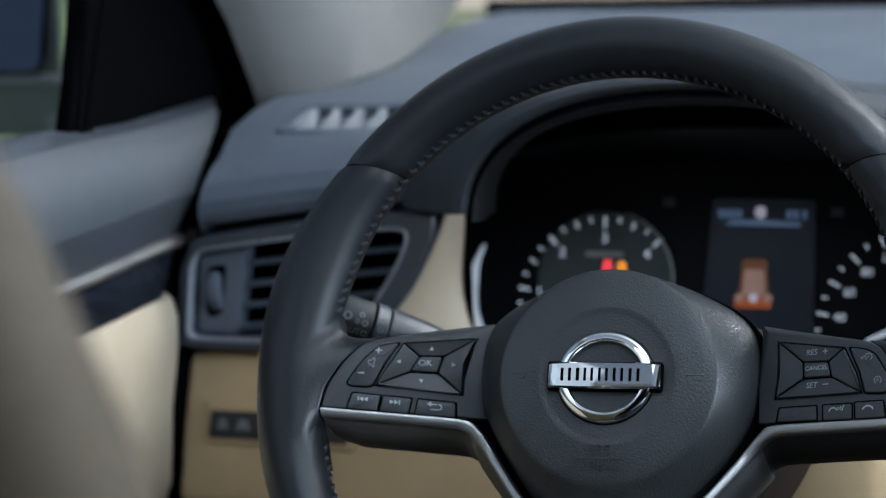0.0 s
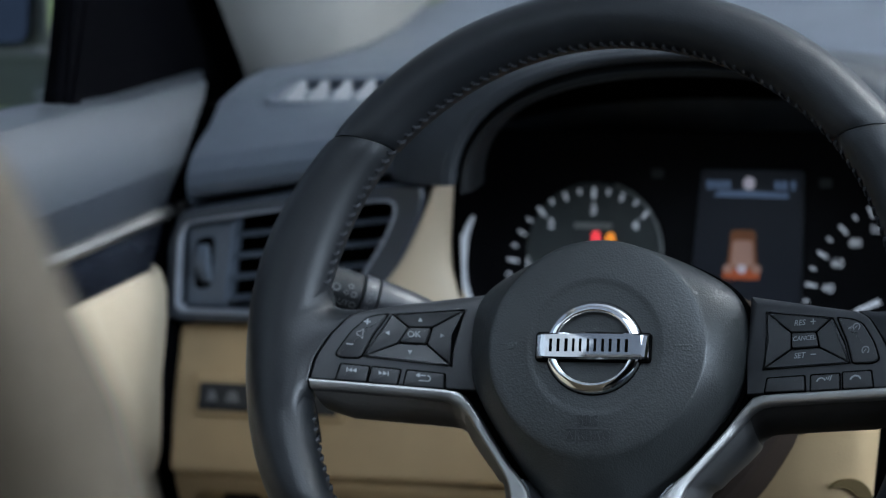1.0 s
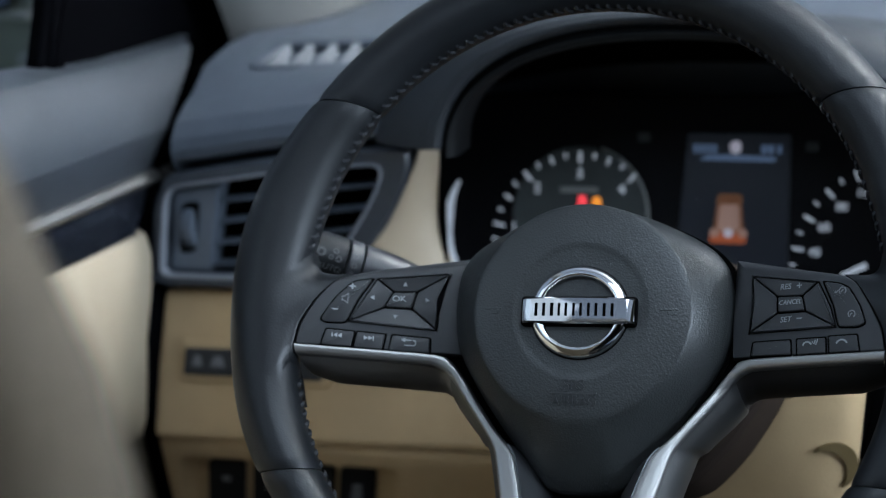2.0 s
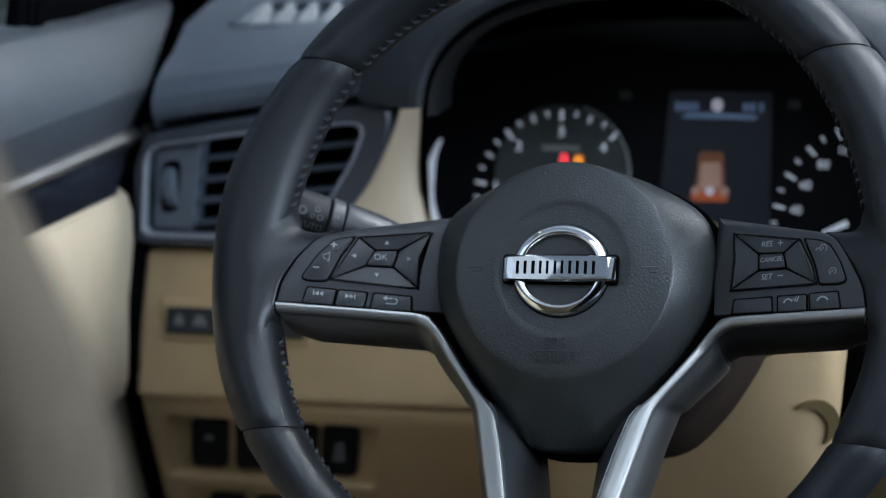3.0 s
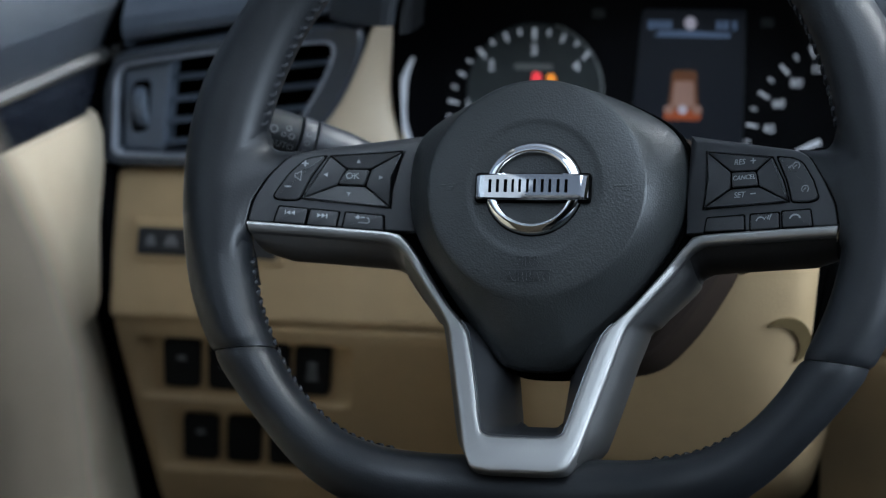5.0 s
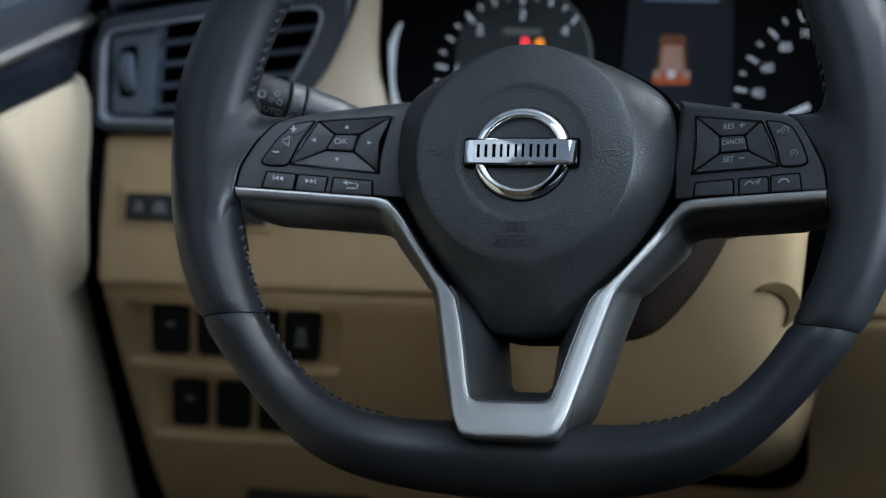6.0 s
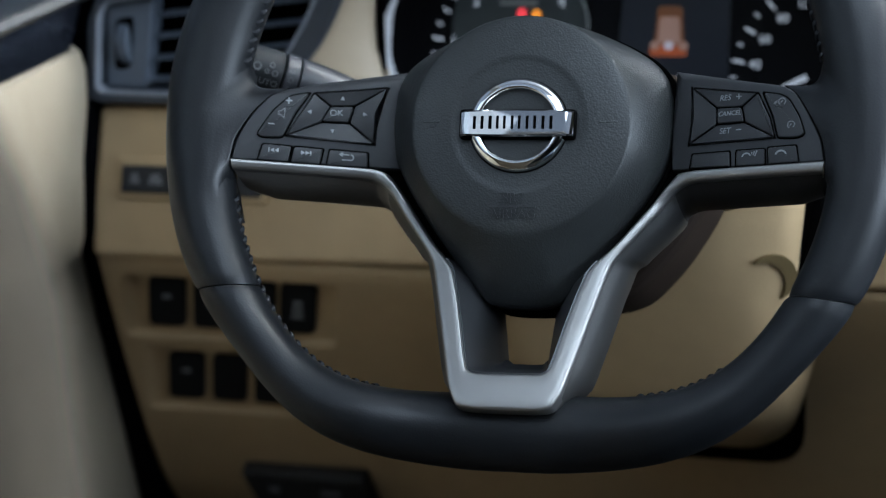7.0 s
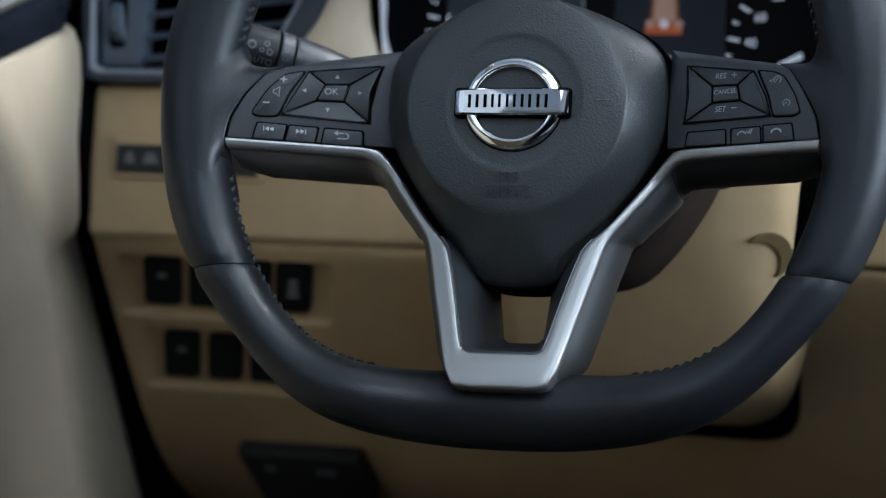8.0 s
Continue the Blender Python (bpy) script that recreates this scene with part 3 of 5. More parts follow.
for sx in (-1, 1):
    bm = bmesh.new()
    prism(rounded([(sx * 0.0455 - 0.0045, 0.0012), (sx * 0.0455 + 0.0045, 0.0016), (sx * 0.0455 + 0.0045, 0.0004), (sx * 0.0455 - 0.0045, 0.0004)], 0.0003, 2), 0.025, 0.0278, 0.0002, bm=bm)
    prism(rounded([(sx * 0.0455 - 0.0012, 0.0004), (sx * 0.0455 + 0.004, 0.0004), (sx * 0.0455 + 0.003, -0.0018), (sx * 0.0455 - 0.0006, -0.0018)], 0.0003, 2), 0.025, 0.0277, 0.0002, bm=bm)
    for v in bm.verts:
        v.co.z -= 0.13 * (abs(v.co.x) - 0.0455)
    part("horn_mark", bm, HUB, cover)


def along(pts, n):
    """n + 1 points at even steps between each two of the key points."""
    out = []
    for p, q in zip(pts, pts[1:]):
        out += [(p[0] + (q[0] - p[0]) * k / n, p[1] + (q[1] - p[1]) * k / n) for k in range(n)]
    return out + [pts[-1]]


def smoothed(pts, times=3):
    for _ in range(times):
        pts = [pts[0]] + [((a[0] + 2 * b[0] + c[0]) / 4, (a[1] + 2 * b[1] + c[1]) / 4) for a, b, c in zip(pts, pts[1:], pts[2:])] + [pts[-1]]
    return pts


# spokes: a black plate each side with its switches, its upper edge rolling away, and a leather web up to the rim
def spoke_plate(pts):
    pts = ccw(pts)
    inward = [((a[0] - p[0]) * 1e4, (a[1] - p[1]) * 1e4) for p, a in zip(pts, offset_poly(pts, 1e-4))]
    roll = [0.0008 + 0.0050 * min(1.0, max(0.0, (y - 0.0165) / 0.005)) * max(0.0, -n[1]) for (x, y), n in zip(pts, inward)]
    loops = [[(x, y, -0.022) for x, y in pts]]
    for k in range(6):
        a = math.pi / 2 * k / 5
        loops.append([(x + n[0] * b * (1 - math.cos(a)), y + n[1] * b * (1 - math.cos(a)), -b * (1 - math.sin(a))) for (x, y), n, b in zip(pts, inward, roll)])
    bm = stack(loops)
    for v in bm.verts:
        v.co.z += 0.38 * (abs(v.co.x) - 0.0735)
    return bm


for sx in (-1, 1):
    e_ = 0.002 if sx > 0 else 0.016
    edge = [(0.1517, -0.0186), (0.1500, -0.0078), (0.1432, 0.0056), (0.1364 if sx > 0 else 0.1345, 0.0165), (0.1300 if sx > 0 else 0.1262, 0.0212), (0.1130, 0.0246)]
    out = edge + [(0.0755 - e_, 0.0330 + 0.2 * e_), (0.0752 - e_, 0.0), (0.0756 - e_, -0.0186)]
    outline = smoothed(along([(sx * x, y) for x, y in edge], 4), 2) + [(sx * x, y) for x, y in out[len(edge):]]
    part("spoke_plate", spoke_plate(outline), SMOOTH, wheel, "black switch plate on a spoke", 30)
    top_pts = smoothed(along([(x + 0.0008, y) for x, y in edge[:-1]], 6), 2)
    edge_pts = [(0.1572, -0.0440, -21.0, 168.0, 0.0), (0.1560, -0.0400, -19.2, 156.0, 0.0), (0.1548, -0.0365, -17.4, 143.0, 0.0), (0.1538, -0.0330, -15.5, 129.0, 0.0), (0.1531, -0.0290, -13.3, 115.0, 0.0), (0.1526, -0.0255, -11.2, 103.0, 0.0)]
    for q, (bx, by) in enumerate(top_pts):
        f = q / (len(top_pts) - 1)
        edge_pts.append((bx, by, -8.5 + 20 * f, 92 + 86 * f ** 2.6, f))
    rows = []
    for bx, by, t, down, f in edge_pts:
        t, down = radians(t), radians(down)
        p, o_ = rim_frame(t)
        ra, rb = grip_swell(t)
        A = p + o_ * (ra * 0.995 * math.cos(down)) + Vector((0, 0, rb * 0.995 * math.sin(down)))
        B = Vector((bx, by, arm_z(bx) + 0.0006 - 0.0045 * f ** 3 - 1.7 * max(0.0, -0.0255 - by)))
        g = f ** 3
        across = (o_ * -math.sin(down) + Vector((0, 0, math.cos(down)))) * min(0.013, (A - B).length * 0.5)
        C = A + across * (1 - g) + Vector((-0.0015, -0.0125, -0.002)) * g
        D = B + Vector((0.004, 0.0, 0.0025)) * (1 - g) + Vector((0.0145, -0.0012, 0.002)) * g
        row = []
        for r_ in range(15):
            u = r_ / 14
            w = A * (1 - u) ** 3 + C * (3 * u * (1 - u) ** 2) + D * (3 * u * u * (1 - u)) + B * u ** 3
            row.append((sx * w.x, w.y, w.z))
        if not rows:
            inside = [Vector((sx * p.x, p.y, p.z)) - Vector(w) for w in row]
            rows.append([Vector(w) + d.normalized() * 0.006 + Vector((0, -0.002, 0)) for w, d in zip(row, inside)] + [(sx * (bx - 0.0005), by - 0.003, B.z - 0.010)])
        rows.append(row + [(sx * (bx - 0.0005), by - 0.0004, B.z - 0.008)])
    rows.append([(x, y + 0.0003 - 0.0012 * q / 15, z - 0.0015) for q, (x, y, z) in enumerate(rows[-1])])
    rows.append([(x + sx * 0.002, y + 0.001 - 0.006 * q / 15, z - 0.012) for q, (x, y, z) in enumerate(rows[-1])])
    rows.append([(x + sx * 0.004, y - 0.002, z - 0.014) for x, y, z in rows[-1]])
    part("edge_seam", strip_loft([[(sx * (x - 0.0009), y, arm_z(x) + 0.0003 - 0.0045 * (q / (len(top_pts) - 1)) ** 3), (sx * (x + 0.0012), y, arm_z(x) + 0.0002 - 0.0045 * (q / (len(top_pts) - 1)) ** 3), (sx * (x + 0.0012), y, arm_z(x) - 0.010)] for q, (x, y) in enumerate(top_pts)]), GAP, wheel)
    part("thumb_rest", strip_loft(rows), LEATHER, wheel, "black leather web between rim and spoke", 60)


def key(pts, r=0.0009, h=0.0014, name="switch", label="black switch"):
    pts = ccw(pts)
    bed = rounded(offset_poly(pts, -0.0004), r + 0.0003, 3)
    k = part(name, lifted(prism(rounded(offset_poly(pts, 0.00040), r, 3), -0.002, h, 0.0006, steps=3)), KEY, wheel, label)
    part("surround", lifted(prism(bed, -0.002, 0.0003, 0.0001)), GAP, k)
    return k


def mark(bm, k, mat=PRINT):
    return part("symbol", lifted(bm), mat, k)


ZT = 0.00145


def tri(cx, cy, s, ang):
    p = [(cx + s * math.cos(radians(ang + a)), cy + s * math.sin(radians(ang + a))) for a in (0, 125, 235)]
    return prism(p, ZT - 0.0004, ZT + 0.0001, 0.00005)


def bar(cx, cy, w, h, ang=0.0, bm=None):
    c, s = math.cos(radians(ang)), math.sin(radians(ang))
    p = [(cx + x * c - y * s, cy + x * s + y * c) for x, y in ((-w / 2, -h / 2), (w / 2, -h / 2), (w / 2, h / 2), (-w / 2, h / 2))]
    return prism(p, ZT - 0.0004, ZT + 0.0001, 0.00005, bm=bm)


def chevrons(cx, cy, way):
    """A bar and two arrowheads: skip back or on."""
    bm = bar(cx - 0.0026 * way, cy + 0.0001 * way, 0.0005, 0.0024)
    for dx in (-0.0012, 0.0010):
        x = cx + dx * way
        prism([(x - 0.0009 * way, cy), (x + 0.0011 * way, cy + 0.0012), (x + 0.0011 * way, cy - 0.0012)], ZT - 0.0004, ZT + 0.0001, 0.00005, bm=bm)
    return bm


# left: volume, four-way pad with centre key, three lower keys
vol = key([(-0.1404, -0.0050), (-0.1329, 0.0080), (-0.1251, 0.0164), (-0.1148, 0.0190), (-0.1218, 0.0073), (-0.1274, -0.0062), (-0.1375, -0.0067)], r=0.0022)
b = bar(-0.1252, 0.0136, 0.0034, 0.0007)
bar(-0.1252, 0.0136, 0.0007, 0.0034, bm=b)
mark(b, vol)
mark(bar(-0.1330, 0.0008, 0.0032, 0.0007), vol)
b = bmesh.new()
for x0, y0, x1, y1 in ((-0.1298, 0.0058, -0.1286, 0.0058), (-0.1286, 0.0058, -0.1270, 0.0042), (-0.1270, 0.0042, -0.1268, 0.0096), (-0.1268, 0.0096, -0.1286, 0.0079), (-0.1286, 0.0079, -0.1298, 0.0079), (-0.1298, 0.0079, -0.1298, 0.0058)):
    bar((x0 + x1) / 2, (y0 + y1) / 2, math.hypot(x1 - x0, y1 - y0), 0.0004, math.degrees(math.atan2(y1 - y0, x1 - x0)), bm=b)
mark(b, vol, PRINT_DIM)
part("ridge", lifted(prism(rounded([(-0.1268, 0.0101), (-0.1226, 0.0106), (-0.1224, 0.0112), (-0.1260, 0.0108)], 0.0002, 2), 0.0006, 0.0018, 0.0002)), KEY, vol)
P0, P1, P2, P3 = (-0.1262, -0.0052), (-0.1134, 0.0188), (-0.0766, 0.0243), (-0.0824, -0.0068)
PR = (-0.0822, 0.0098)
O0, O1, O2, O3 = (-0.1089, 0.0034), (-0.1047, 0.0120), (-0.0931, 0.0129), (-0.0953, 0.0037)
for pts, (mx, my), ang in (((P1, O1, O2, P2), (-0.0991, 0.0165), 90), ((P2, O2, O3, P3, PR), (-0.0879, 0.0089), 0), ((P3, O3, O0, P0), (-0.1031, -0.0009), 270), ((P0, O0, O1, P1), (-0.1147, 0.0084), 180)):
    mark(tri(mx, my, 0.0014, ang), key(list(pts), r=0.0007))
k = key([O0, O1, O2, O3], h=0.0024, r=0.0012, label="black centre switch")
mark(text_mesh("OK", 0.0046, pose(-0.1014, 0.0084, ZT + 0.0010, 0, 0, 3), 0.00008), k)
k = key([(-0.1370, -0.0097), (-0.1226, -0.0101), (-0.1240, -0.0190), (-0.1392, -0.0188)])
mark(chevrons(-0.1308, -0.0130, 1), k)
k = key([(-0.1216, -0.0101), (-0.1072, -0.0105), (-0.1086, -0.0193), (-0.1231, -0.0191)])
mark(chevrons(-0.1157, -0.0134, -1), k)
k = key([(-0.1044, -0.0105), (-0.0854, -0.0110), (-0.0850, -0.0194), (-0.1057, -0.0195)])
b = bar(-0.0962, -0.0130, 0.0034, 0.0006)
bar(-0.0954, -0.0158, 0.0046, 0.0006, bm=b)
for i in range(5):
    a = radians(-72 + 36 * i)
    bar(-0.0936 + 0.0014 * math.cos(a), -0.0144 + 0.0014 * math.sin(a), 0.0010, 0.0006, math.degrees(a) + 90, bm=b)
prism([(-0.0994, -0.0130), (-0.0974, -0.0117), (-0.0974, -0.0143)], ZT - 0.0004, ZT + 0.0001, 0.00005, bm=b)
mark(b, k)

# right: cruise pad with centre key, side keys, three lower keys
Q0, Q1, Q2, Q3 = (0.0820, -0.0066), (0.0828, 0.0232), (0.1179, 0.0176), (0.1272, -0.0058)
QL, QR = (0.0838, 0.0085), (0.1243, 0.0044)
R0, R1, R2, R3 = (0.0970, 0.0029), (0.0967, 0.0113), (0.1097, 0.0109), (0.1114, 0.0030)
for pts, word, (mx, my) in (((Q1, R1, R2, Q2), "RES", (0.1008, 0.0160)), ((Q2, R2, R3, Q3, QR), "", (0, 0)), ((Q3, R3, R0, Q0), "SET", (0.1012, -0.0007)), ((Q0, R0, R1, Q1, QL), "", (0, 0))):
    k = key(list(pts), r=0.0007)
    if word:
        tilt = pose(mx, my, ZT + arm_z(mx), 0, -20.8, 1)
        tm = text_mesh(word, 0.0040, tilt, 0.00008, 0.2)
        part("symbol", tm, PRINT, k)
        b = bar(mx + 0.0072, my + 0.0003, 0.0028, 0.0005, 1)
        if word == "RES":
            bar(mx + 0.0072, my + 0.0003, 0.0005, 0.0028, 1, bm=b)
        mark(b, k)
k = key([R0, R1, R2, R3], h=0.0024, r=0.0012, label="black centre switch")
part("symbol", text_mesh("CANCEL", 0.0033, pose(0.1035, 0.0078, ZT + 0.0011 + arm_z(0.1035), 0, -20.8, 1), 0.00008, 0.2), PRINT, k)
k = key([(0.1200, 0.0177), (0.1288, 0.0161), (0.1335, 0.0136), (0.1391, 0.0043), (0.1422, -0.0050), (0.1385, -0.0066), (0.1284, -0.0061), (0.1256, 0.0050)], r=0.0016)


def dial_symbol(cx, cy, r, tail):
    bm = bmesh.new()
    for i in range(9):
        a = radians(-40 + 260 * i / 8)
        bar(cx + r * math.cos(a), cy + r * math.sin(a), 0.0010, 0.0005, math.degrees(a) + 90, bm=bm)
    bar(cx - 0.0002, cy, 0.0016, 0.0005, 45, bm=bm)
    if tail:
        bar(cx - r - 0.0011, cy - 0.0002, 0.0016, 0.0005, 60, bm=bm)
        bar(cx - r - 0.0020, cy - 0.0004, 0.0013, 0.0005, 60, bm=bm)
    return bm


mark(dial_symbol(0.1302, 0.0120, 0.0017, True), k, PRINT_DIM)
mark(dial_symbol(0.1350, 0.0001, 0.0017, False), k, PRINT_DIM)
part("ridge", lifted(prism(rounded([(0.1262, 0.0096), (0.1312, 0.0090), (0.1312, 0.0095), (0.1262, 0.0102)], 0.0002, 2), 0.0006, 0.0018, 0.0002)), KEY, k)
key([(0.0843, -0.0110), (0.1042, -0.0107), (0.1047, -0.0188), (0.0830, -0.0186)])
k = key([(0.1071, -0.0106), (0.1222, -0.0105), (0.1226, -0.0190), (0.1073, -0.0191)])
b = bmesh.new()
for i in range(5):
    a = radians(40 + 110 * i / 4)
    bar(0.1128 + 0.0022 * math.cos(a), -0.0148 + 0.0022 * math.sin(a), 0.0014, 0.0007, math.degrees(a) + 90, bm=b)
for i, h in enumerate((0.001, 0.0022, 0.003)):
    bar(0.1155 + 0.0011 * i, -0.0128, 0.0005, h, -22, bm=b)
mark(b, k)
k = key([(0.1233, -0.0101), (0.1380, -0.0099), (0.1394, -0.0188), (0.1239, -0.0189)])
b = bmesh.new()
for i in range(7):
    a = radians(25 + 130 * i / 6)
    bar(0.1303 + 0.0026 * math.cos(a), -0.0146 + 0.0022 * math.sin(a), 0.0012, 0.0008, math.degrees(a) + 90, bm=b)
mark(b, k)

# satin trim: a U below the cover with an arm along each spoke
inner = [(0.1518, -0.0188), (0.1150, -0.0190), (0.0838, -0.0193), (0.0768, -0.0205), (0.0708, -0.0275), (0.0622, -0.0392), (0.0486, -0.0573), (0.0378, -0.0685), (0.0350, -0.0725), (0.0307, -0.0860), (0.0268, -0.1010), (0.0232, -0.1165), (0.0210, -0.1240), (0.0168, -0.1262)]
outer = [(0.1510, -0.0243), (0.1150, -0.0246), (0.0838, -0.0252), (0.0775, -0.0284), (0.0733, -0.0328), (0.0652, -0.0437), (0.0523, -0.0600), (0.0470, -0.0676), (0.0450, -0.0735), (0.0420, -0.0850), (0.0376, -0.1020), (0.0334, -0.1180), (0.0290, -0.1345), (0.0232, -0.1446)]


inner_full = smoothed(along(inner + [(-x, y) for x, y in inner[::-1]], 6), 2)
outer_full = smoothed(along(outer + [(-x, y) for x, y in outer[::-1]], 6), 2)
loops = []
for (ix, iy), (ox, oy) in zip(inner_full, outer_full):
    i, o = Vector((ix, iy, 0)), Vector((ox, oy, 0))
    d = o - i
    w = d.length
    d.normalize()
    e = min(0.0016, w * 0.26)
    lp = [i + Vector((0, 0, -0.006)), i + Vector((0, 0, 0.0012 - e * 0.7)), i + d * e * 0.25 + Vector((0, 0, 0.0012 - e * 0.2)), i + d * e * 0.7 + Vector((0, 0, 0.0012))]
    lp += [i + d * (e * 0.7 + (w - 2.2 * e) * q / 3) + Vector((0, 0, 0.0012 - 0.00012 * q)) for q in range(1, 3)]
    lp += [o - d * e * 1.5 + Vector((0, 0, 0.0008)), o - d * e * 0.9 + Vector((0, 0, 0.0004)), o - d * e * 0.35 + Vector((0, 0, -0.0006)), o + Vector((0, 0, -0.0024)), o + d * 0.0010 + Vector((0, 0, -0.009))]
    loops.append(lp)
# black filler added as the shade in the slit beside the cover
fill = [(0.085, -0.010), (0.0845, -0.0210), (0.0765, -0.0240), (0.0622, -0.0410), (0.0486, -0.0585), (0.0370, -0.0690), (0.030, -0.072)]
part("spoke_gap_shade", prism(fill + [(-x, y) for x, y in fill[::-1]], -0.024, -0.0085, 0.001), GAP, wheel, "black filler for the shade between cover and trim")
part("silver_trim", lifted(stack(loops)), SILVER, wheel, "satin silver trim running along the spokes into a U", 34)
under = []
for (ix, iy), (ox, oy) in zip(inner_full, outer_full):
    k = min(1, max(0, (-0.034 - oy) / 0.02))
    d = (Vector((ox, oy)) - Vector((ix, iy))).normalized()
    dn = 0.010 * (1 - k) + 0.0075 * k
    if abs(ox) > 0.140:
        dn *= 1 - 0.35 * (abs(ox) - 0.140) / 0.012
    foot = min(1, max(0, (-0.126 - oy) / 0.012))
    dn *= 1 - 0.75 * foot
    L_ = arm_z(ox) + leg_z(oy)
    under.append([(ox + d.x * dn * c, oy + d.y * dn * c, L_ + h) for c, h in ((0.0, -0.003), (0.10, -0.0045), (0.35, -0.0075), (0.62, -0.0125), (0.85, -0.019), (1.0, -0.027), (0.95, -0.034))] + [(ix, iy, L_ - 0.036)])
n_leg = [i for i, lp in enumerate(under) if lp[0][1] < -0.0305]
# right underside black, left one satin, legs darker: shade chosen by material
for name, rows, mat, label in (("spoke_underside", under[:n_leg[0] + 1], DARK, "underside of a spoke, blackened for shade"), ("spoke_flank", under[n_leg[0]:n_leg[-1] + 1], SATIN, "satin silver flank of the lower spoke, darkened for shade"), ("spoke_underside", under[n_leg[-1]:], SATIN_UNDER_SHADE, "satin underside of a spoke, darkened for shade")):
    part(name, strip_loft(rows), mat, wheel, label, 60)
# walls of the well below the cover, narrowing to a slot
well_loops = []
for (ix, iy) in inner_full:
    k = min(1, max(0, (-0.066 - iy) / 0.012))
    z = leg_z(iy)
    dy = 0.0075 * min(1, max(0, (-0.118 - iy) / 0.006))
    well_loops.append([(ix, iy, z - 0.0010), (ix * (1 - 0.03 * k), iy + 0.02 * dy, z - 0.004), (ix * (1 - 0.14 * k), iy + 0.12 * dy, z * 0.7 - 0.005), (ix * (1 - 0.28 * k), iy + 0.35 * dy, z * 0.4 - 0.008), (ix * (1 - 0.42 * k), iy + 0.7 * dy, -0.010), (ix * (1 - 0.47 * k), iy + dy, -0.014), (ix * (1 - 0.48 * k), iy + dy, -0.022)])
sel = [l for l in well_loops if l[0][1] < -0.066]
# darkened satin carries the shade inside the well
part("spoke_well", solid(strip_loft(sel), 0.001), SATIN_WELL_SHADE, wheel, "satin inner walls of the lower spoke, darkened for shade", 50)
half = [(0.0, 0.050), (0.058, 0.050), (0.081, 0.030), (0.0885, 0.005), (0.0865, -0.021), (0.0680, -0.0525), (0.0485, -0.0745), (0.0310, -0.0810), (0.0, -0.0790)]
back = prism(smoothed(along(half + [(-x, y) for x, y in half[-2:0:-1]] + half[:1], 4), 2)[:-1], -0.115, -0.060, 0.010, steps=4)
part("back_cover", back, BROWN, wheel, "dark round cover behind the hub")

# ---------------- column, stalk ----------------
column = empty("steering_column", Matrix(), "beige steering column shroud under the wheel", "column shroud")
bm = bmesh.new()
cs = []
for y, zt, zb, w in ((0.108, 0.93, 0.905, 0.085), (0.1095, 0.945, 0.890, 0.098), (0.113, 0.952, 0.868, 0.108), (0.118, 0.954, 0.842, 0.114), (0.126, 0.955, 0.815, 0.118), (0.139, 0.955, 0.790, 0.121), (0.160, 0.955, 0.768, 0.122), (0.195, 0.955, 0.754, 0.122), (0.25, 0.955, 0.748, 0.120)):
    out = rounded([(-0.05, zb), (w - 0.012, zb), (w + 0.003, zb + 0.045), (w + 0.012, zt), (-0.05, zt)], 0.022, 6)
    cs.append([(x, y, z) for x, z in out])
part("lower_shroud", stack(cs, bm), BEIGE, column, "beige lower shroud", 60)
# thin crescent on the shroud: the lock hollow's shade as a coloured shape
ktr = Matrix.Translation((0.1112, 0.1138, 0.8925)) @ FRONT @ pose(0, 0, 0, 6, 22, 0)
dirn, gap_, lr = radians(34), 0.0078, 0.0145
half_o = math.pi - math.acos(gap_ / 2 / lr)
half_i = math.acos(gap_ / 2 / lr)
moon = [(lr * math.cos(dirn + half_o * (k / 16 - 1)), lr * math.sin(dirn + half_o * (k / 16 - 1))) for k in range(1, 32)]
moon += [(lr * math.cos(dirn + half_i * (1 - k / 16)) - gap_ * math.cos(dirn), lr * math.sin(dirn + half_i * (1 - k / 16)) - gap_ * math.sin(dirn)) for k in range(32)]
part("lock_shade_crescent", prism(moon, -0.002, 0.0003, 0.0, ktr @ pose(-0.001, -0.0022, 0)), LOCK_SHADE, column, "olive crescent painted as the shade in the lock's hollow", 30)
cup = rounded([(-0.03, -0.150), (0.112, -0.150), (0.116, -0.07), (0.118, 0.002), (-0.03, 0.002)], 0.03, 6)
# black sheet here and column_gap below stand in for shade round the shroud
part("column_recess", prism(cup, 0.0, 0.0022, 0.001, KN), GAP, column, "black sheet for the shade round the shroud")
part("knee_cover", prism([(x * 0.90 - 0.001, y * 0.85) for x, y in cup], 0.0, 0.018, 0.012, KN, steps=4), BEIGE, column, "beige cover below the column", 40)
part("column_gap", prism(rounded([(0.120, 0.955), (0.1375, 0.955), (0.1375, 0.905), (0.1330, 0.880), (0.120, 0.870)], 0.003), 0.0, 0.040, 0.002, front(0.165)), GAP, column)

stalk = empty("light_stalk", Matrix(), "black light and indicator stalk with a twist end", "stalk")
sp0, sp1 = Vector((-0.170, 0.035, 1.0245)), Vector((-0.085, 0.075, 0.9870))
sd = (sp1 - sp0).normalized()
sm = Matrix.Translation(sp0) @ sd.to_track_quat("Z", "Y").to_matrix().to_4x4()
L = (sp1 - sp0).length
part("twist_end", lathe([(0.007, -0.001), (0.0112, 0.0), (0.0130, 0.0018), (0.0136, 0.006), (0.0136, 0.0205), (0.0128, 0.0212)], sm, 32), TWIST, stalk, "ridged black twist end")
part("collar", lathe([(0.0136, 0.0222), (0.0140, 0.023), (0.0140, 0.0295), (0.0132, 0.0302)], sm, 32), STALK, stalk, "black collar")
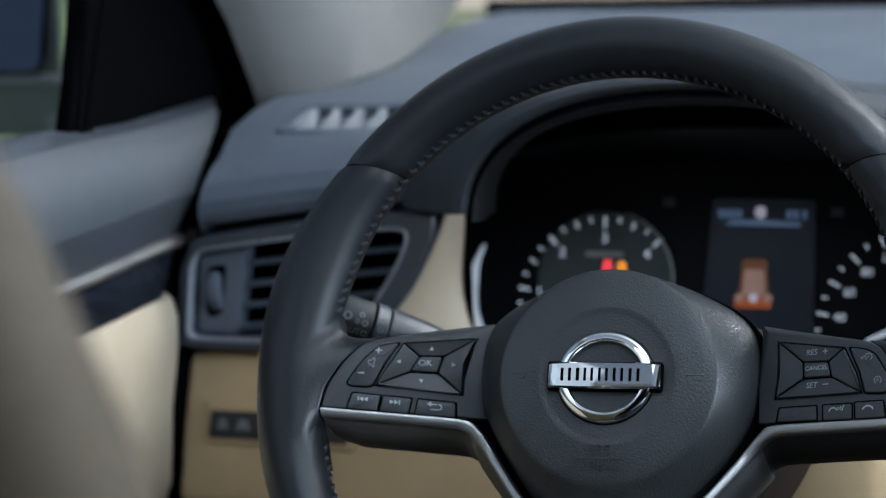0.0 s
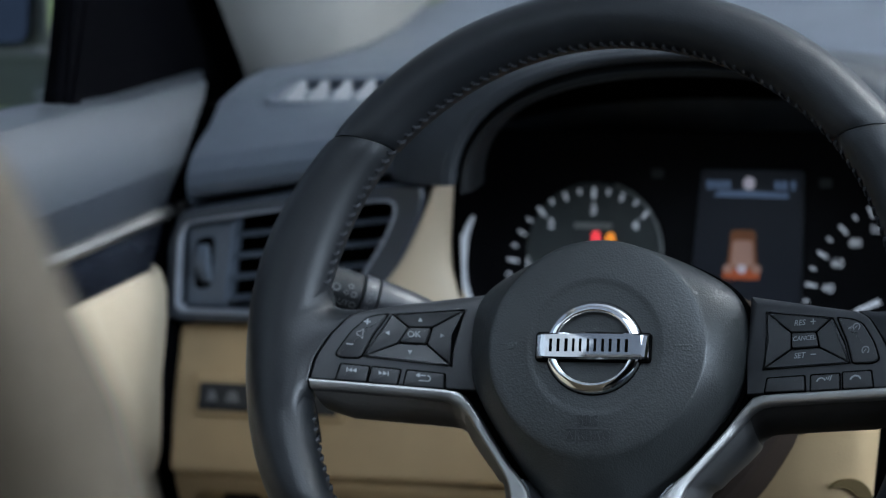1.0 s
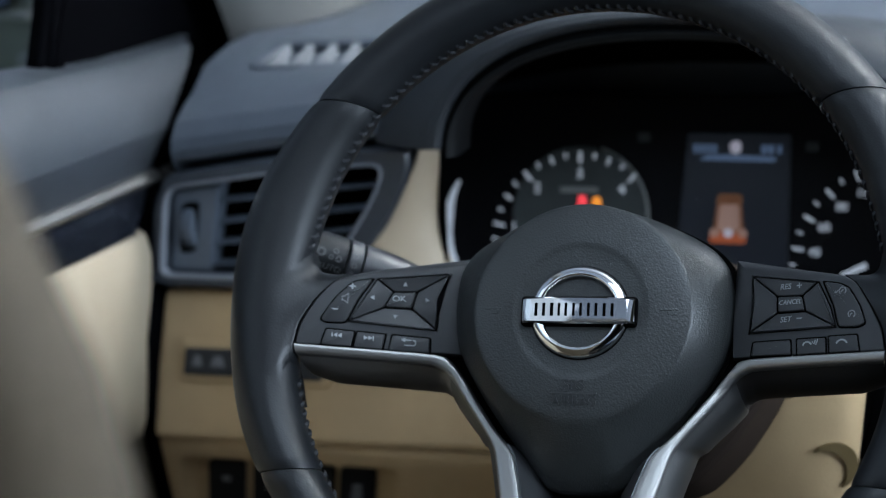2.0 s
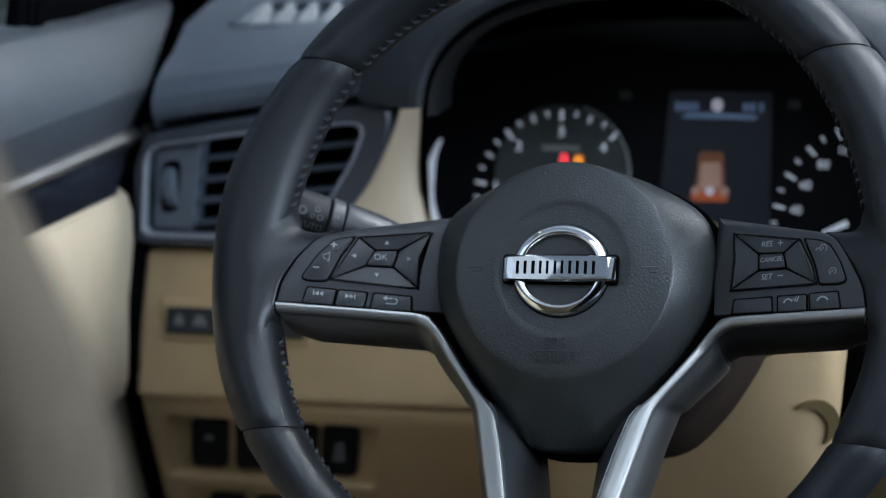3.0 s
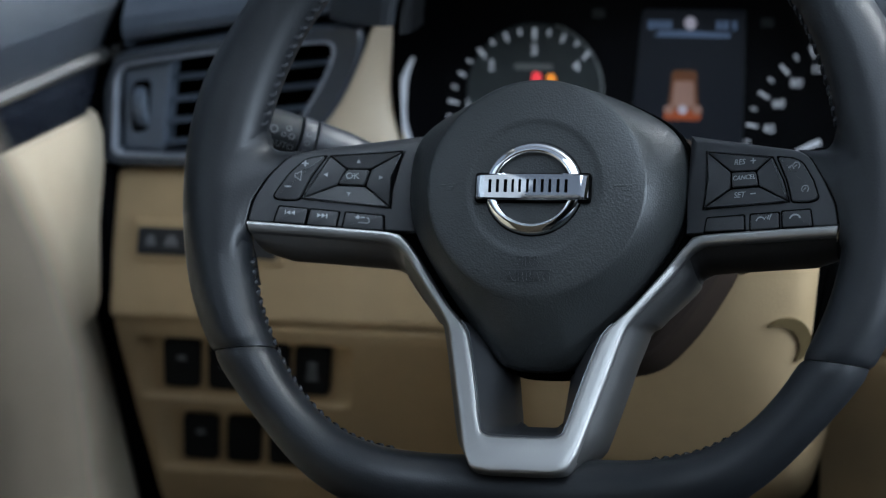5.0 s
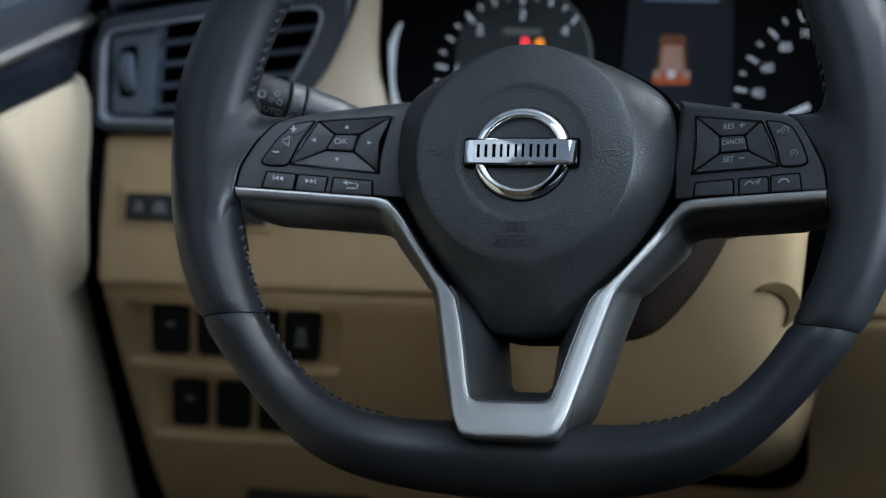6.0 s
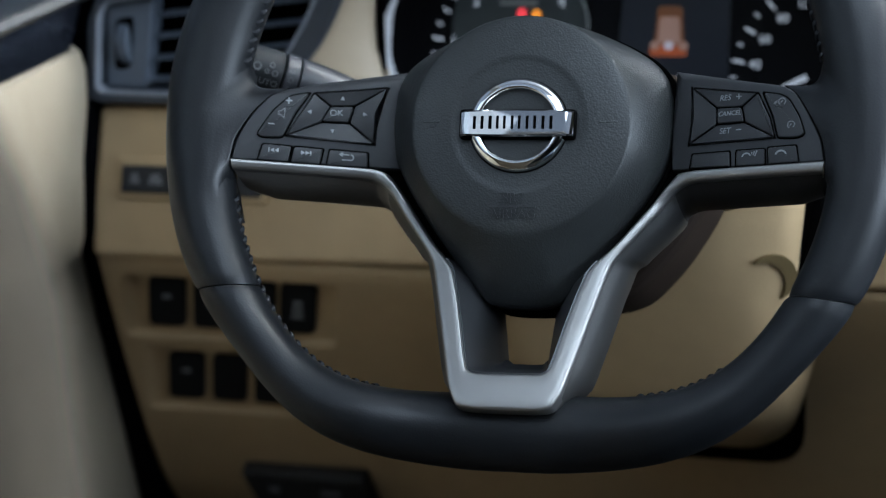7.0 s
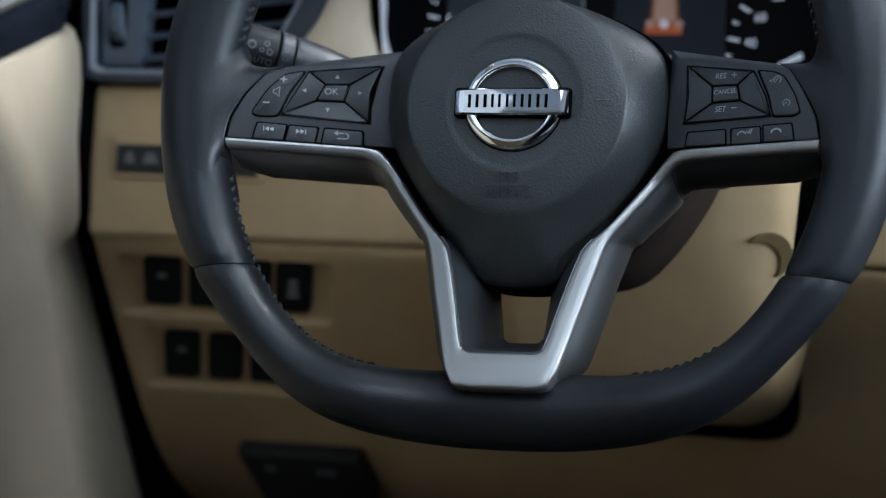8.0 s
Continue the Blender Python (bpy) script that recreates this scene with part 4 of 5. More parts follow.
part("arm", lathe([(0.0134, 0.0312), (0.0138, 0.033), (0.0128, 0.05), (0.0095, 0.075), (0.0080, L), (0.0075, L + 0.03)], sm, 32), STALK, stalk, "black arm")

stalk_marks = [(0.0060, 0.0025, 0.0036), (0.0140, 0.005, 0.0024), (0.0165, 0.001, 0.0026), (0.0120, 0.0010, 0.0020), (0.0255, 0.005, 0.0022), (0.0258, 0.000, 0.0024), (0.0255, -0.005, 0.0020)]
# direction from the stalk to the camera; marks and letters are turned that way
to_camera = Vector((0.36, -0.91, 0.21)).normalized()
sidev = sd.cross(to_camera).normalized()
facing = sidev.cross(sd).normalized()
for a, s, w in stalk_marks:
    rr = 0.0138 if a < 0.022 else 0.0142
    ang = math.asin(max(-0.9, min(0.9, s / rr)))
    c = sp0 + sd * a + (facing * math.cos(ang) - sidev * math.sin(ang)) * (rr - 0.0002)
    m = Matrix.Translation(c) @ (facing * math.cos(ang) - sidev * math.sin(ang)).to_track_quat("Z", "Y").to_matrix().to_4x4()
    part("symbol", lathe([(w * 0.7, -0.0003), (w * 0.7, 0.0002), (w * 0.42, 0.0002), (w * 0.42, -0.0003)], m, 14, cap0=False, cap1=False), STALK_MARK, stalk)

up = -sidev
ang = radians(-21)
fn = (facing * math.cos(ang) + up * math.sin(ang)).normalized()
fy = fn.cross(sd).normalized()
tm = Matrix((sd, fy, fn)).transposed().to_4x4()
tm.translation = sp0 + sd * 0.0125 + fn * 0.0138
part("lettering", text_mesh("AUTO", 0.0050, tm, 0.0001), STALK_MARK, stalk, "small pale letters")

# ---------------- side air vent ----------------
vent = empty("air_vent", Matrix(), "dark grey side air vent with horizontal slats and a thumbwheel", "air vent")
vo = rounded([(-0.3615, 0.951), (-0.3575, 1.005), (-0.347, 1.027), (-0.26, 1.0415), (-0.186, 1.0485), (-0.174, 1.047), (-0.1755, 1.030), (-0.1835, 1.012), (-0.1935, 0.9950), (-0.2080, 0.977), (-0.2250, 0.960), (-0.242, 0.951)], 0.006, 4)
vi = rounded([(-0.3535, 0.9592), (-0.3475, 1.010), (-0.342, 1.0185), (-0.26, 1.0305), (-0.197, 1.0362), (-0.1945, 1.032), (-0.1972, 1.0240), (-0.2040, 1.0105), (-0.2160, 0.992), (-0.234, 0.967), (-0.248, 0.9592)], 0.004, 4)


def ring_between(o, i, z0, z1, b, m):
    """A frame between two outlines with equally many points."""
    ol = ccw(o)
    il = ccw(i)
    loops = [[(x, y, z0) for x, y in ol], [(x, y, z1 - b) for x, y in ol], [(x, y, z1) for x, y in offset_poly(ol, b)], [(x, y, z1 - b * 0.5) for x, y in offset_poly(il, -b)], [(x, y, z1 - 2 * b) for x, y in il], [(x, y, z0) for x, y in il]]
    loops.append(loops[0])
    return stack([[m @ Vector(p) for p in lp] for lp in loops], None, False, False)


def resample(pts, n):
    pts = ccw(pts)
    tot = [0.0]
    for p, q in zip(pts, pts[1:] + [pts[0]]):
        tot.append(tot[-1] + math.hypot(q[0] - p[0], q[1] - p[1]))
    out = []
    for k in range(n):
        s = tot[-1] * k / n
        i = max(j for j in range(len(pts)) if tot[j] <= s + 1e-12)
        f = (s - tot[i]) / max(1e-9, tot[i + 1] - tot[i])
        p, q = pts[i], pts[(i + 1) % len(pts)]
        out.append((p[0] + (q[0] - p[0]) * f, p[1] + (q[1] - p[1]) * f))
    return out


def matched(o, i, n=96):
    """Two outlines resampled so that their points face one another round a shared centre."""
    cx = sum(p[0] for p in i) / len(i)
    cy = sum(p[1] for p in i) / len(i)

    def polar(pts):
        pts = resample(pts, 1200)
        a = [(math.atan2(y - cy, (x - cx) * 0.5), x, y) for x, y in pts]
        out = []
        for k in range(n):
            t = -math.pi + 2 * math.pi * (k + 0.5) / n
            b = min(a, key=lambda q: abs(math.atan2(math.sin(q[0] - t), math.cos(q[0] - t))))
            out.append((b[1], b[2]))
        return out
    return polar(o), polar(i)


mo, mi = matched(vo, vi)
part("bezel", ring_between(mo, mi, -0.03, 0.006, 0.0022, front(0.238)), BEZEL, vent, "dark grey bezel with a satin inner lip", 35)
ml, mk = matched(offset_poly(ccw(vi), -0.0022), offset_poly(ccw(vi), 0.0002))
part("lip", ring_between(ml, mk, 0.0, 0.0072, 0.0010, front(0.238)), VENT_LIP, vent, "lighter grey inner lip", 35)
part("duct", prism(vi, -0.05, -0.045, 0.0005, front(0.238)), GAP, vent)
kb = rounded([(-0.3515, 0.960), (-0.346, 1.0155), (-0.3115, 1.0205), (-0.3215, 0.960)], 0.004)
part("thumbwheel_plate", prism(kb, -0.02, -0.004, 0.002, front(0.238)), VENT, vent, "grey plate beside the slats")
part("thumbwheel_slot", prism(rounded([(-0.3435, 0.9715), (-0.3403, 1.0068), (-0.3265, 1.0090), (-0.3315, 0.9735)], 0.005), -0.006, -0.0035, 0.0005, front(0.238)), GAP, vent)
tw = Matrix.Translation((-0.3350, 0.2515, 0.990)) @ pose(0, 0, 0, 0, 90, 0)
part("thumbwheel", lathe([(0.014, -0.0045), (0.0165, -0.0035), (0.0168, 0.0), (0.0165, 0.0035), (0.014, 0.0045)], tw, 40), VENT, vent, "ribbed thumbwheel")
for i in range(4):
    z = 0.9640 + 0.0145 * i
    xr = -0.2325 + (z - 0.967 + 0.01) * 0.62
    loops = []
    for x in (-0.3195 + 0.0036 * i, -0.28, -0.24, xr):
        zz = z + 0.115 * (x + 0.319)
        loops.append([(x, 0.2465, zz - 0.0012), (x, 0.2425, zz - 0.0004), (x, 0.2415, zz + 0.0010), (x, 0.2435, zz + 0.0022), (x, 0.256, zz + 0.0016), (x, 0.256, zz - 0.0006)])
    part("slat", stack(loops), VENT, vent)

# demister grille on the dash top
dem = empty("demister_grille", Matrix(), "small black demister grille in the dash top", "demister grille")
dm = Matrix.Translation((-0.262, 0.310, 1.0985)) @ pose(0, 0, 0, 24, -1, 0)
bo = rounded([(-0.050, -0.019), (-0.041, 0.019), (0.09, 0.019), (0.09, -0.019)], 0.014)
bi = rounded([(-0.038, -0.0145), (-0.029, 0.0125), (0.084, 0.0125), (0.084, -0.0145)], 0.004)
mo, mi = matched(bo, bi, 64)
part("frame", ring_between(mo, mi, -0.012, 0.0018, 0.0012, dm), DASH, dem, "raised grey frame")
part("well", prism(bi, -0.012, -0.010, 0.0005, dm), GAP, dem)
for i in range(7):
    x = -0.025 + 0.0170 * i
    part("rib", prism([(x - 0.0072, -0.0145), (x + 0.0070, -0.0145), (x + 0.0036, -0.002), (x + 0.0008, 0.0125), (x - 0.0046, 0.0125)], -0.009, 0.0012, 0.0006, dm), RIB, dem)

# ---------------- instruments ----------------
cluster = empty("instrument_cluster", Matrix(), "lit instrument cluster with two round dials and a screen", "instrument cluster")
CM = Matrix.Translation((0, 0.325, 1.0)) @ pose(0, 0, 0, 90 - 12, 0, 0)
part("face", prism(rounded([(-0.23, -0.09), (0.23, -0.09), (0.23, 0.07), (-0.23, 0.07)], 0.01), -0.01, 0.0, 0.002, CM), DIAL, cluster, "black face plate")


def dial(cx, cy, r_tick, n, a0, a1, major, numbers, name):
    r_disc, dy = (0.0462, 0.0175) if name == "rev_counter" else (r_tick * 0.78, 0.0)
    d = part(name, lathe([(r_disc, 0.0005), (r_disc, 0.0018), (r_disc - 0.001, 0.0022), (0.0, 0.0023)], CM @ pose(cx, cy + dy, 0), 56, cap1=False), DIAL_GREY if name == "rev_counter" else DIAL, cluster, "round dial with white marks")
    for i in range(n if name != "rev_counter" else 17):
        a = radians(a0 + (a1 - a0) * i / (n - 1))
        big = i % major == 0
        ln = 0.0075 if big else (0.0055 if i % 2 == 0 else 0.0038)
        wd = 0.0016 if big else 0.0013
        c = CM @ pose(cx + (r_tick - ln / 2) * math.cos(a), cy + (r_tick - ln / 2) * math.sin(a), 0.0022, 0, 0, math.degrees(a))
        part("tick", prism([(-ln / 2, -wd / 2), (ln / 2, -wd / 2), (ln / 2, wd / 2), (-ln / 2, wd / 2)], 0, 0.0006, 0.0001, c), TICK, d)
    for body, a, rr in numbers:
        c = CM @ pose(cx + rr * math.cos(radians(a)), cy + rr * math.sin(radians(a)), 0.003)
        part("numeral", text_mesh(body, 0.0095 if name == "rev_counter" else 0.0078, c, 0.0002), TICK, d)
    return d


TX, TZ = -0.0848, -0.0295
rev = dial(TX, TZ, 0.0600, 25, 210, -30, 4, [("1", 170, 0.0455), ("2", 130, 0.0455), ("3", 90, 0.0450), ("4", 50, 0.0455)], "rev_counter")
part("scale_caption", prism(rounded([(TX - 0.013, TZ + 0.0325), (TX + 0.013, TZ + 0.0325), (TX + 0.013, TZ + 0.0362), (TX - 0.013, TZ + 0.0362)], 0.001), 0.0028, 0.0033, 0.0001, CM), DIAL_PALE, rev)
SX, SZ = 0.1280, -0.0432
spd = dial(SX, SZ, 0.0705, 25, 205.8, -12.6, 2, [("20", 187.6, 0.0555), ("40", 169.4, 0.0555), ("60", 151.2, 0.0555), ("80", 133, 0.0550), ("100", 114.8, 0.0545), ("120", 96.6, 0.0540)], "speedometer")
ndl = CM @ pose(SX - 0.012, SZ + 0.007, 0.006, 0, 0, 205)
part("needle", prism([(0.0095, -0.0020), (0.027, -0.0013), (0.027, 0.0013), (0.0095, 0.0020)], 0, 0.002, 0.0006, ndl), TICK, spd, "white needle")
# part arc in pale grey: the dial's upper right highlight as a shape
loops = []
for i in range(25):
    a = radians(-12 + 84 * i / 24)
    c = Vector((math.cos(a), math.sin(a)))
    loops.append([CM @ Vector((TX + c.x * r, TZ + 0.0175 + c.y * r, h)) for r, h in ((0.0478, 0.0), (0.0478, 0.003), (0.0468, 0.0035), (0.0462, 0.0))])
part("dial_highlight_grey", stack(loops), DIAL_PALE, cluster, "grey arc painted as the highlight on a dial")
# chrome ring round the rev counter; emission stands in for its reflected light
loops = []
for i in range(49):
    a = radians(142 + 100 * i / 48)
    c = Vector((math.cos(a), math.sin(a)))
    w = 0.0062 * min(1.0, 0.2 + 0.06 * min(i, 48 - i))
    loops.append([CM @ Vector((-0.1308 + c.x * r, TZ + 0.0055 + c.y * r * 1.1, h)) for r, h in ((0.050, 0.0), (0.050, 0.003), (0.049, 0.004), (0.050 - w, 0.003), (0.050 - w, 0.0))])
part("dial_ring", stack(loops), RING_SHINE, cluster, "chrome arc round a dial, its shine put in as glow")
for x, z, mat, w, h in ((-0.0825, -0.0030, RED, 0.0033, 0.0042), (-0.0725, -0.0035, AMBER, 0.0033, 0.0038), (-0.099, -0.0145, AMBER, 0.005, 0.0025), (-0.110, -0.0170, AMBER, 0.004, 0.002)):
    part("warning_lamp", prism(rounded([(x - w, z - h), (x + w, z - h), (x + w * 0.8, z + h), (x - w * 0.8, z + h)], 0.002), 0.0029, 0.0036, 0.0002, CM), mat, cluster, "lit warning lamp")
scr = part("screen", prism(rounded([(-0.019, -0.05), (0.056, -0.05), (0.056, 0.044), (-0.012, 0.044)], 0.003), 0.0, 0.0015, 0.0004, CM), SCREEN, cluster, "dark blue information screen")


def on_screen(name, pts, mat, lift=0.0):
    part(name, prism(pts, 0.0014, 0.0019 + lift, 0.0001, CM), mat, scr)


on_screen("status_bar", rounded([(-0.004, 0.0262), (0.046, 0.0256), (0.047, 0.0285), (0.020, 0.0300), (0.0, 0.0296)], 0.001), SCREEN_BAR)
on_screen("status_lamp", [(0.0200 + 0.0039 * math.cos(2 * math.pi * i / 20), 0.0350 + 0.0044 * math.sin(2 * math.pi * i / 20)) for i in range(20)], SCREEN_WHITE, 0.0003)
for x0, x1 in ((-0.008, -0.0045), (-0.0035, -0.0005), (0.0005, 0.0035), (0.0045, 0.0075), (0.037, 0.0405), (0.0415, 0.045), (0.0475, 0.0505)):
    on_screen("figure", rounded([(x0, 0.0308), (x1, 0.0308), (x1, 0.0368), (x0, 0.0368)], 0.0008), SCREEN_BAR)
on_screen("seat_head", rounded([(0.0078, -0.0040), (0.0258, -0.0040), (0.0250, 0.0042), (0.0090, 0.0042)], 0.003), ORANGE_DIM)
on_screen("seat_edge", rounded([(0.0066, -0.0215), (0.0268, -0.0215), (0.0252, -0.0030), (0.0084, -0.0030)], 0.002), ORANGE_DIM, -0.0001)
on_screen("seat_back", rounded([(0.0092, -0.0200), (0.0242, -0.0200), (0.0232, -0.0028), (0.0104, -0.0028)], 0.002), TAN, 0.0002)
on_screen("seat_cushion", rounded([(0.0034, -0.0286), (0.0290, -0.0286), (0.0278, -0.0215), (0.0046, -0.0215)], 0.003), ORANGE, 0.0002)
for x, mat in ((0.0072, TAN), (0.0262, TAN), (0.0165, SCREEN_WHITE)):
    on_screen("seat_belt_mark", [(x + 0.0032 * math.cos(2 * math.pi * i / 12), -0.0217 + 0.0030 * math.sin(2 * math.pi * i / 12)) for i in range(12)], mat, 0.0005)
for x, z in ((-0.042, 0.041), (0.07, 0.036), (0.09, 0.05)):
    part("unlit_lamp", prism(rounded([(x - 0.004, z - 0.003), (x + 0.004, z - 0.003), (x + 0.004, z + 0.003), (x - 0.004, z + 0.003)], 0.001), 0.0, 0.0006, 0.0001, CM), DIAL_GREY, cluster)

# ---------------- switches on the lower dash ----------------
plate = empty("switch_plate", Matrix(), "black recessed plate of small buttons", "switch plate")
part("rim", prism(rounded([(-0.344, 0.886), (-0.344, 0.914), (-0.235, 0.914), (-0.235, 0.886)], 0.004), 0.0, 0.0022, 0.0018, MN), BEIGE, plate, "beige raised edge")
part("panel", prism(rounded([(-0.3405, 0.8905), (-0.3395, 0.9085), (-0.24, 0.9085), (-0.24, 0.8905)], 0.002), 0.0, 0.0042, 0.001, MN), KEY, plate, "gloss black panel")
for x, w in ((-0.330, 0.004), (-0.315, 0.0055), (-0.300, 0.004)):
    part("symbol", prism(rounded([(x - w, 0.8965), (x + w, 0.8965), (x + w * 0.5, 0.9035), (x - w * 0.5, 0.9035)], 0.001), 0.004, 0.0045, 0.0001, MN), PRINT_DIM, plate)

for d0, d1, x0, x1 in POCKETS:
    pk = empty("switch_bank", Matrix(), "row of black switches in a recessed beige pocket", "switch bank", group="switch banks")

    def slant(pts):
        return [(x - 0.22 * (d - d0), -d) for x, d in pts]
    o = rounded(pocket(d0, d1, x0, x1), 0.007)
    fl = rounded(pocket(d0 + 0.0035, d1 - 0.0025, x0 + 0.010, x1 - 0.003), 0.005)
    liner = []
    for u, z in ((0.0, 0.0), (0.06, -0.0003), (0.16, -0.0012), (0.90, -0.0058), (1.0, -0.006)):
        liner.append([KN @ Vector((ax + (bx - ax) * u, ay + (by - ay) * u, z)) for (ax, ay), (bx, by) in zip(o, fl)])
    part("surround", stack(liner, None, False, True), BEIGE, pk, "beige pocket", 50)
    xs = ((-0.3142, 0.0277, 1), (-0.2810, 0.0277, 2), (-0.2488, 0.0272, 0), (-0.2188, 0.0260, 3)) if d0 < 0.05 else ((-0.3152, 0.0275, 1), (-0.2825, 0.0262, 0), (-0.2508, 0.0262, 1))
    for cx, w, sym in xs:
        dc = d0 + (0.0270 if d0 < 0.05 else 0.0305)
        sw = part("switch", prism(rounded(slant([(cx - w / 2, dc + 0.0223), (cx - w / 2, dc - 0.0223), (cx + w / 2, dc - 0.0223), (cx + w / 2, dc + 0.0223)]), 0.006), -0.008, -0.0030, 0.0008, KN), GLOSS_SOFT, pk, "black blank switch")
        for k in range(sym):
            dk = dc - 0.004 + 0.006 * k
            part("symbol", prism(rounded(slant([(cx - 0.0035 - 0.001 * k, dk), (cx + 0.0035 + 0.001 * k, dk), (cx + 0.003, dk - 0.004), (cx - 0.003, dk - 0.004)]), 0.0008), -0.0034, -0.0028, 0.0001, KN), PRINT, sw)

tray = empty("lower_switch_box", Matrix(), "black box of two switches under the knee panel", "switch box")
tout = rounded([(-0.2945, -0.1896), (-0.2000, -0.1885), (-0.1955, -0.2290), (-0.204, -0.258), (-0.279, -0.258)], 0.004)
part("housing", prism(tout, -0.05, 0.012, 0.004, KN), DARK, tray, "matt black housing")
for cx, w in ((-0.2700, 0.004), (-0.2268, 0.0075)):
    part("symbol", prism(rounded([(cx - w, -0.2068), (cx + w, -0.2068), (cx + w, -0.2018), (cx - w, -0.2018)], 0.001), 0.011, 0.0125, 0.0001, KN), PRINT_DIM, tray)

# ---------------- driver's door ----------------
door = empty("door_1", Matrix(), "closed driver's door, black top, silver strip, beige panel", "door", kind="structure")


def door_front(z):
    k = min(1.2, max(0, (z - 1.04) / 0.06))
    up = min(1, max(0, (z - 0.99) / 0.03))
    q = min(1, max(0, (z - 0.90) / 0.085))
    r = min(1, max(0, (0.856 - z) / 0.014))
    return 0.203 + 0.021 * q * q * (3 - 2 * q) + 0.018 * up + 0.105 * k ** 1.75 + 0.056 * r + 0.30 * max(0.0, 0.840 - z)


def seal_front(z):
    return door_front(z) if z > 0.87 else door_front(0.87) + 0.033 * min(1, (0.87 - z) / 0.028) + 0.29 * max(0.0, 0.845 - z)


def door_sheet(prof, rear=-0.78, lip=0.02, n=14, swell=None):
    """A skin along the door from its front edge to the rear, for a profile in x and z, with a lip turned outwards in front."""
    rows = []
    for x, z in prof:
        yf = door_front(z)
        xf = x + (swell(yf, z) if swell else 0.0)
        row = [(xf - lip, yf + 0.004, z), (xf - 0.004, yf + 0.002, z), (xf - 0.001, yf - 0.001, z)]
        for i in range(n + 1):
            y = yf - 0.004 + (rear - yf) * (i / n) ** 1.4
            dx = swell(y, z) if swell else 0.0
            rise = 0.006 * max(0.0, (z - 1.06) / 0.046) * min(1.0, max(0.0, (0.22 - y) / 0.1))
            row.append((x + dx, y, z + rise))
        rows.append(row)
    return solid(strip_loft(rows), -0.003)


def away(y, z):
    return -0.02 * max(0.0, 0.1 - y)


part("upper_trim", door_sheet([(-0.445, 1.092), (-0.42, 1.102), (-0.40, 1.1045), (-0.388, 1.1035), (-0.376, 1.099), (-0.367, 1.091), (-0.3605, 1.080), (-0.3562, 1.069), (-0.3543, 1.0605), (-0.3538, 1.0570), (-0.3544, 1.0545), (-0.3572, 1.045), (-0.362, 1.034), (-0.366, 1.026)], swell=away), DOOR_TOP, door, "black soft upper door trim")
part("strip", door_sheet([(-0.362, 1.0270), (-0.3585, 1.0266), (-0.3572, 1.0250), (-0.3585, 1.0234), (-0.362, 1.0230)], swell=away), SATIN, door, "thin satin silver strip")
part("inlay", door_sheet([(-0.361, 1.0240), (-0.3635, 1.006), (-0.3645, 0.992), (-0.3645, 0.975)], swell=away), CARBON, door, "ribbed gloss black inlay")
for i in range(26):
    y = 0.214 - 0.0055 * i
    r = part("inlay_rib", box(-0.3655, -0.3625 + away(y, 1.0), y - 0.0012, y + 0.0012, 0.983, 1.0195, 0.0), CARBON, door)


def eased(u):
    u = min(1, max(0, u))
    return u * u * (3 - 2 * u)


def arm(y, z):
    recess = 0.030 * eased((y - 0.146) / 0.032) * eased((0.857 - z) / 0.008)
    return -recess + 0.03 * math.exp(-((z - 0.92) / 0.06) ** 2) * min(1, max(0, (0.16 - y) / 0.3)) - 0.01 * max(0.0, 0.1 - y)


part("lower_trim", door_sheet([(-0.372, 0.982), (-0.366, 0.9875), (-0.361, 0.986), (-0.358, 0.976), (-0.3565, 0.955), (-0.357, 0.92), (-0.3585, 0.885), (-0.3605, 0.866), (-0.3640, 0.857), (-0.3645, 0.852), (-0.3620, 0.846), (-0.3605, 0.838), (-0.360, 0.80), (-0.360, 0.72), (-0.361, 0.62), (-0.363, 0.45)], n=60, swell=arm), BEIGE_DOOR, door, "beige lower door panel with an armrest")
part("outer_skin", box(-0.52, -0.464, -0.96, 0.66, 0.4, 1.07, 0.01), PAINT, door, "painted outer skin")
sail = [(0.50, 1.06), (0.49, 1.10), (0.42, 1.20), (0.285, 1.38), (0.262, 1.38), (0.1840, 1.1915), (0.1490, 1.1105), (0.135, 1.06)]
SIDE = Matrix.Translation((-0.388, 0, 0)) @ pose(0, 0, 0, 90, 0, 90)
part("sail_panel", prism(sail, -0.010, 0.0, 0.003, SIDE), RUBBER, door, "black corner panel ahead of the side window")
part("window_frame", prism(rounded([(0.1476, 1.085), (0.1700, 1.085), (0.2080, 1.1915), (0.284, 1.37), (0.262, 1.37), (0.1825, 1.1915)], 0.004), -0.012, 0.004, 0.004, SIDE), RUBBER, door, "black window channel")
pane = part("pane", box(-0.412, -0.408, -0.75, 0.20, 1.08, 1.52, 0.0), GLASS, door, "clear side window pane")
pane.visible_shadow = False
seal = []
for z in (0.40, 0.70, 0.78, 0.84, 0.852, 0.864, 0.94, 1.045, 1.075):
    y = seal_front(z) + 0.012
    xl, xr = (-0.3855 if z < 0.855 else -0.412), -0.3605 - 0.007 * min(1, max(0, (0.85 - z) / 0.1))
    seal.append([(xl, y, z), (xr, y, z), (xr, y + 0.048, z), (xl, y + 0.048, z)])
seal = stack(seal)
part("door_seal", seal, RUBBER, door, "black rubber door seal")
part("screw_cap", lathe([(0.006, -0.001), (0.006, 0.0008), (0.004, 0.0003), (0.0, 0.0003)], Matrix.Translation((-0.3562, 0.135, 0.905)) @ pose(0, 0, 0, 0, 90, 0), 20, cap1=False), BEIGE, door, "small beige screw cap")

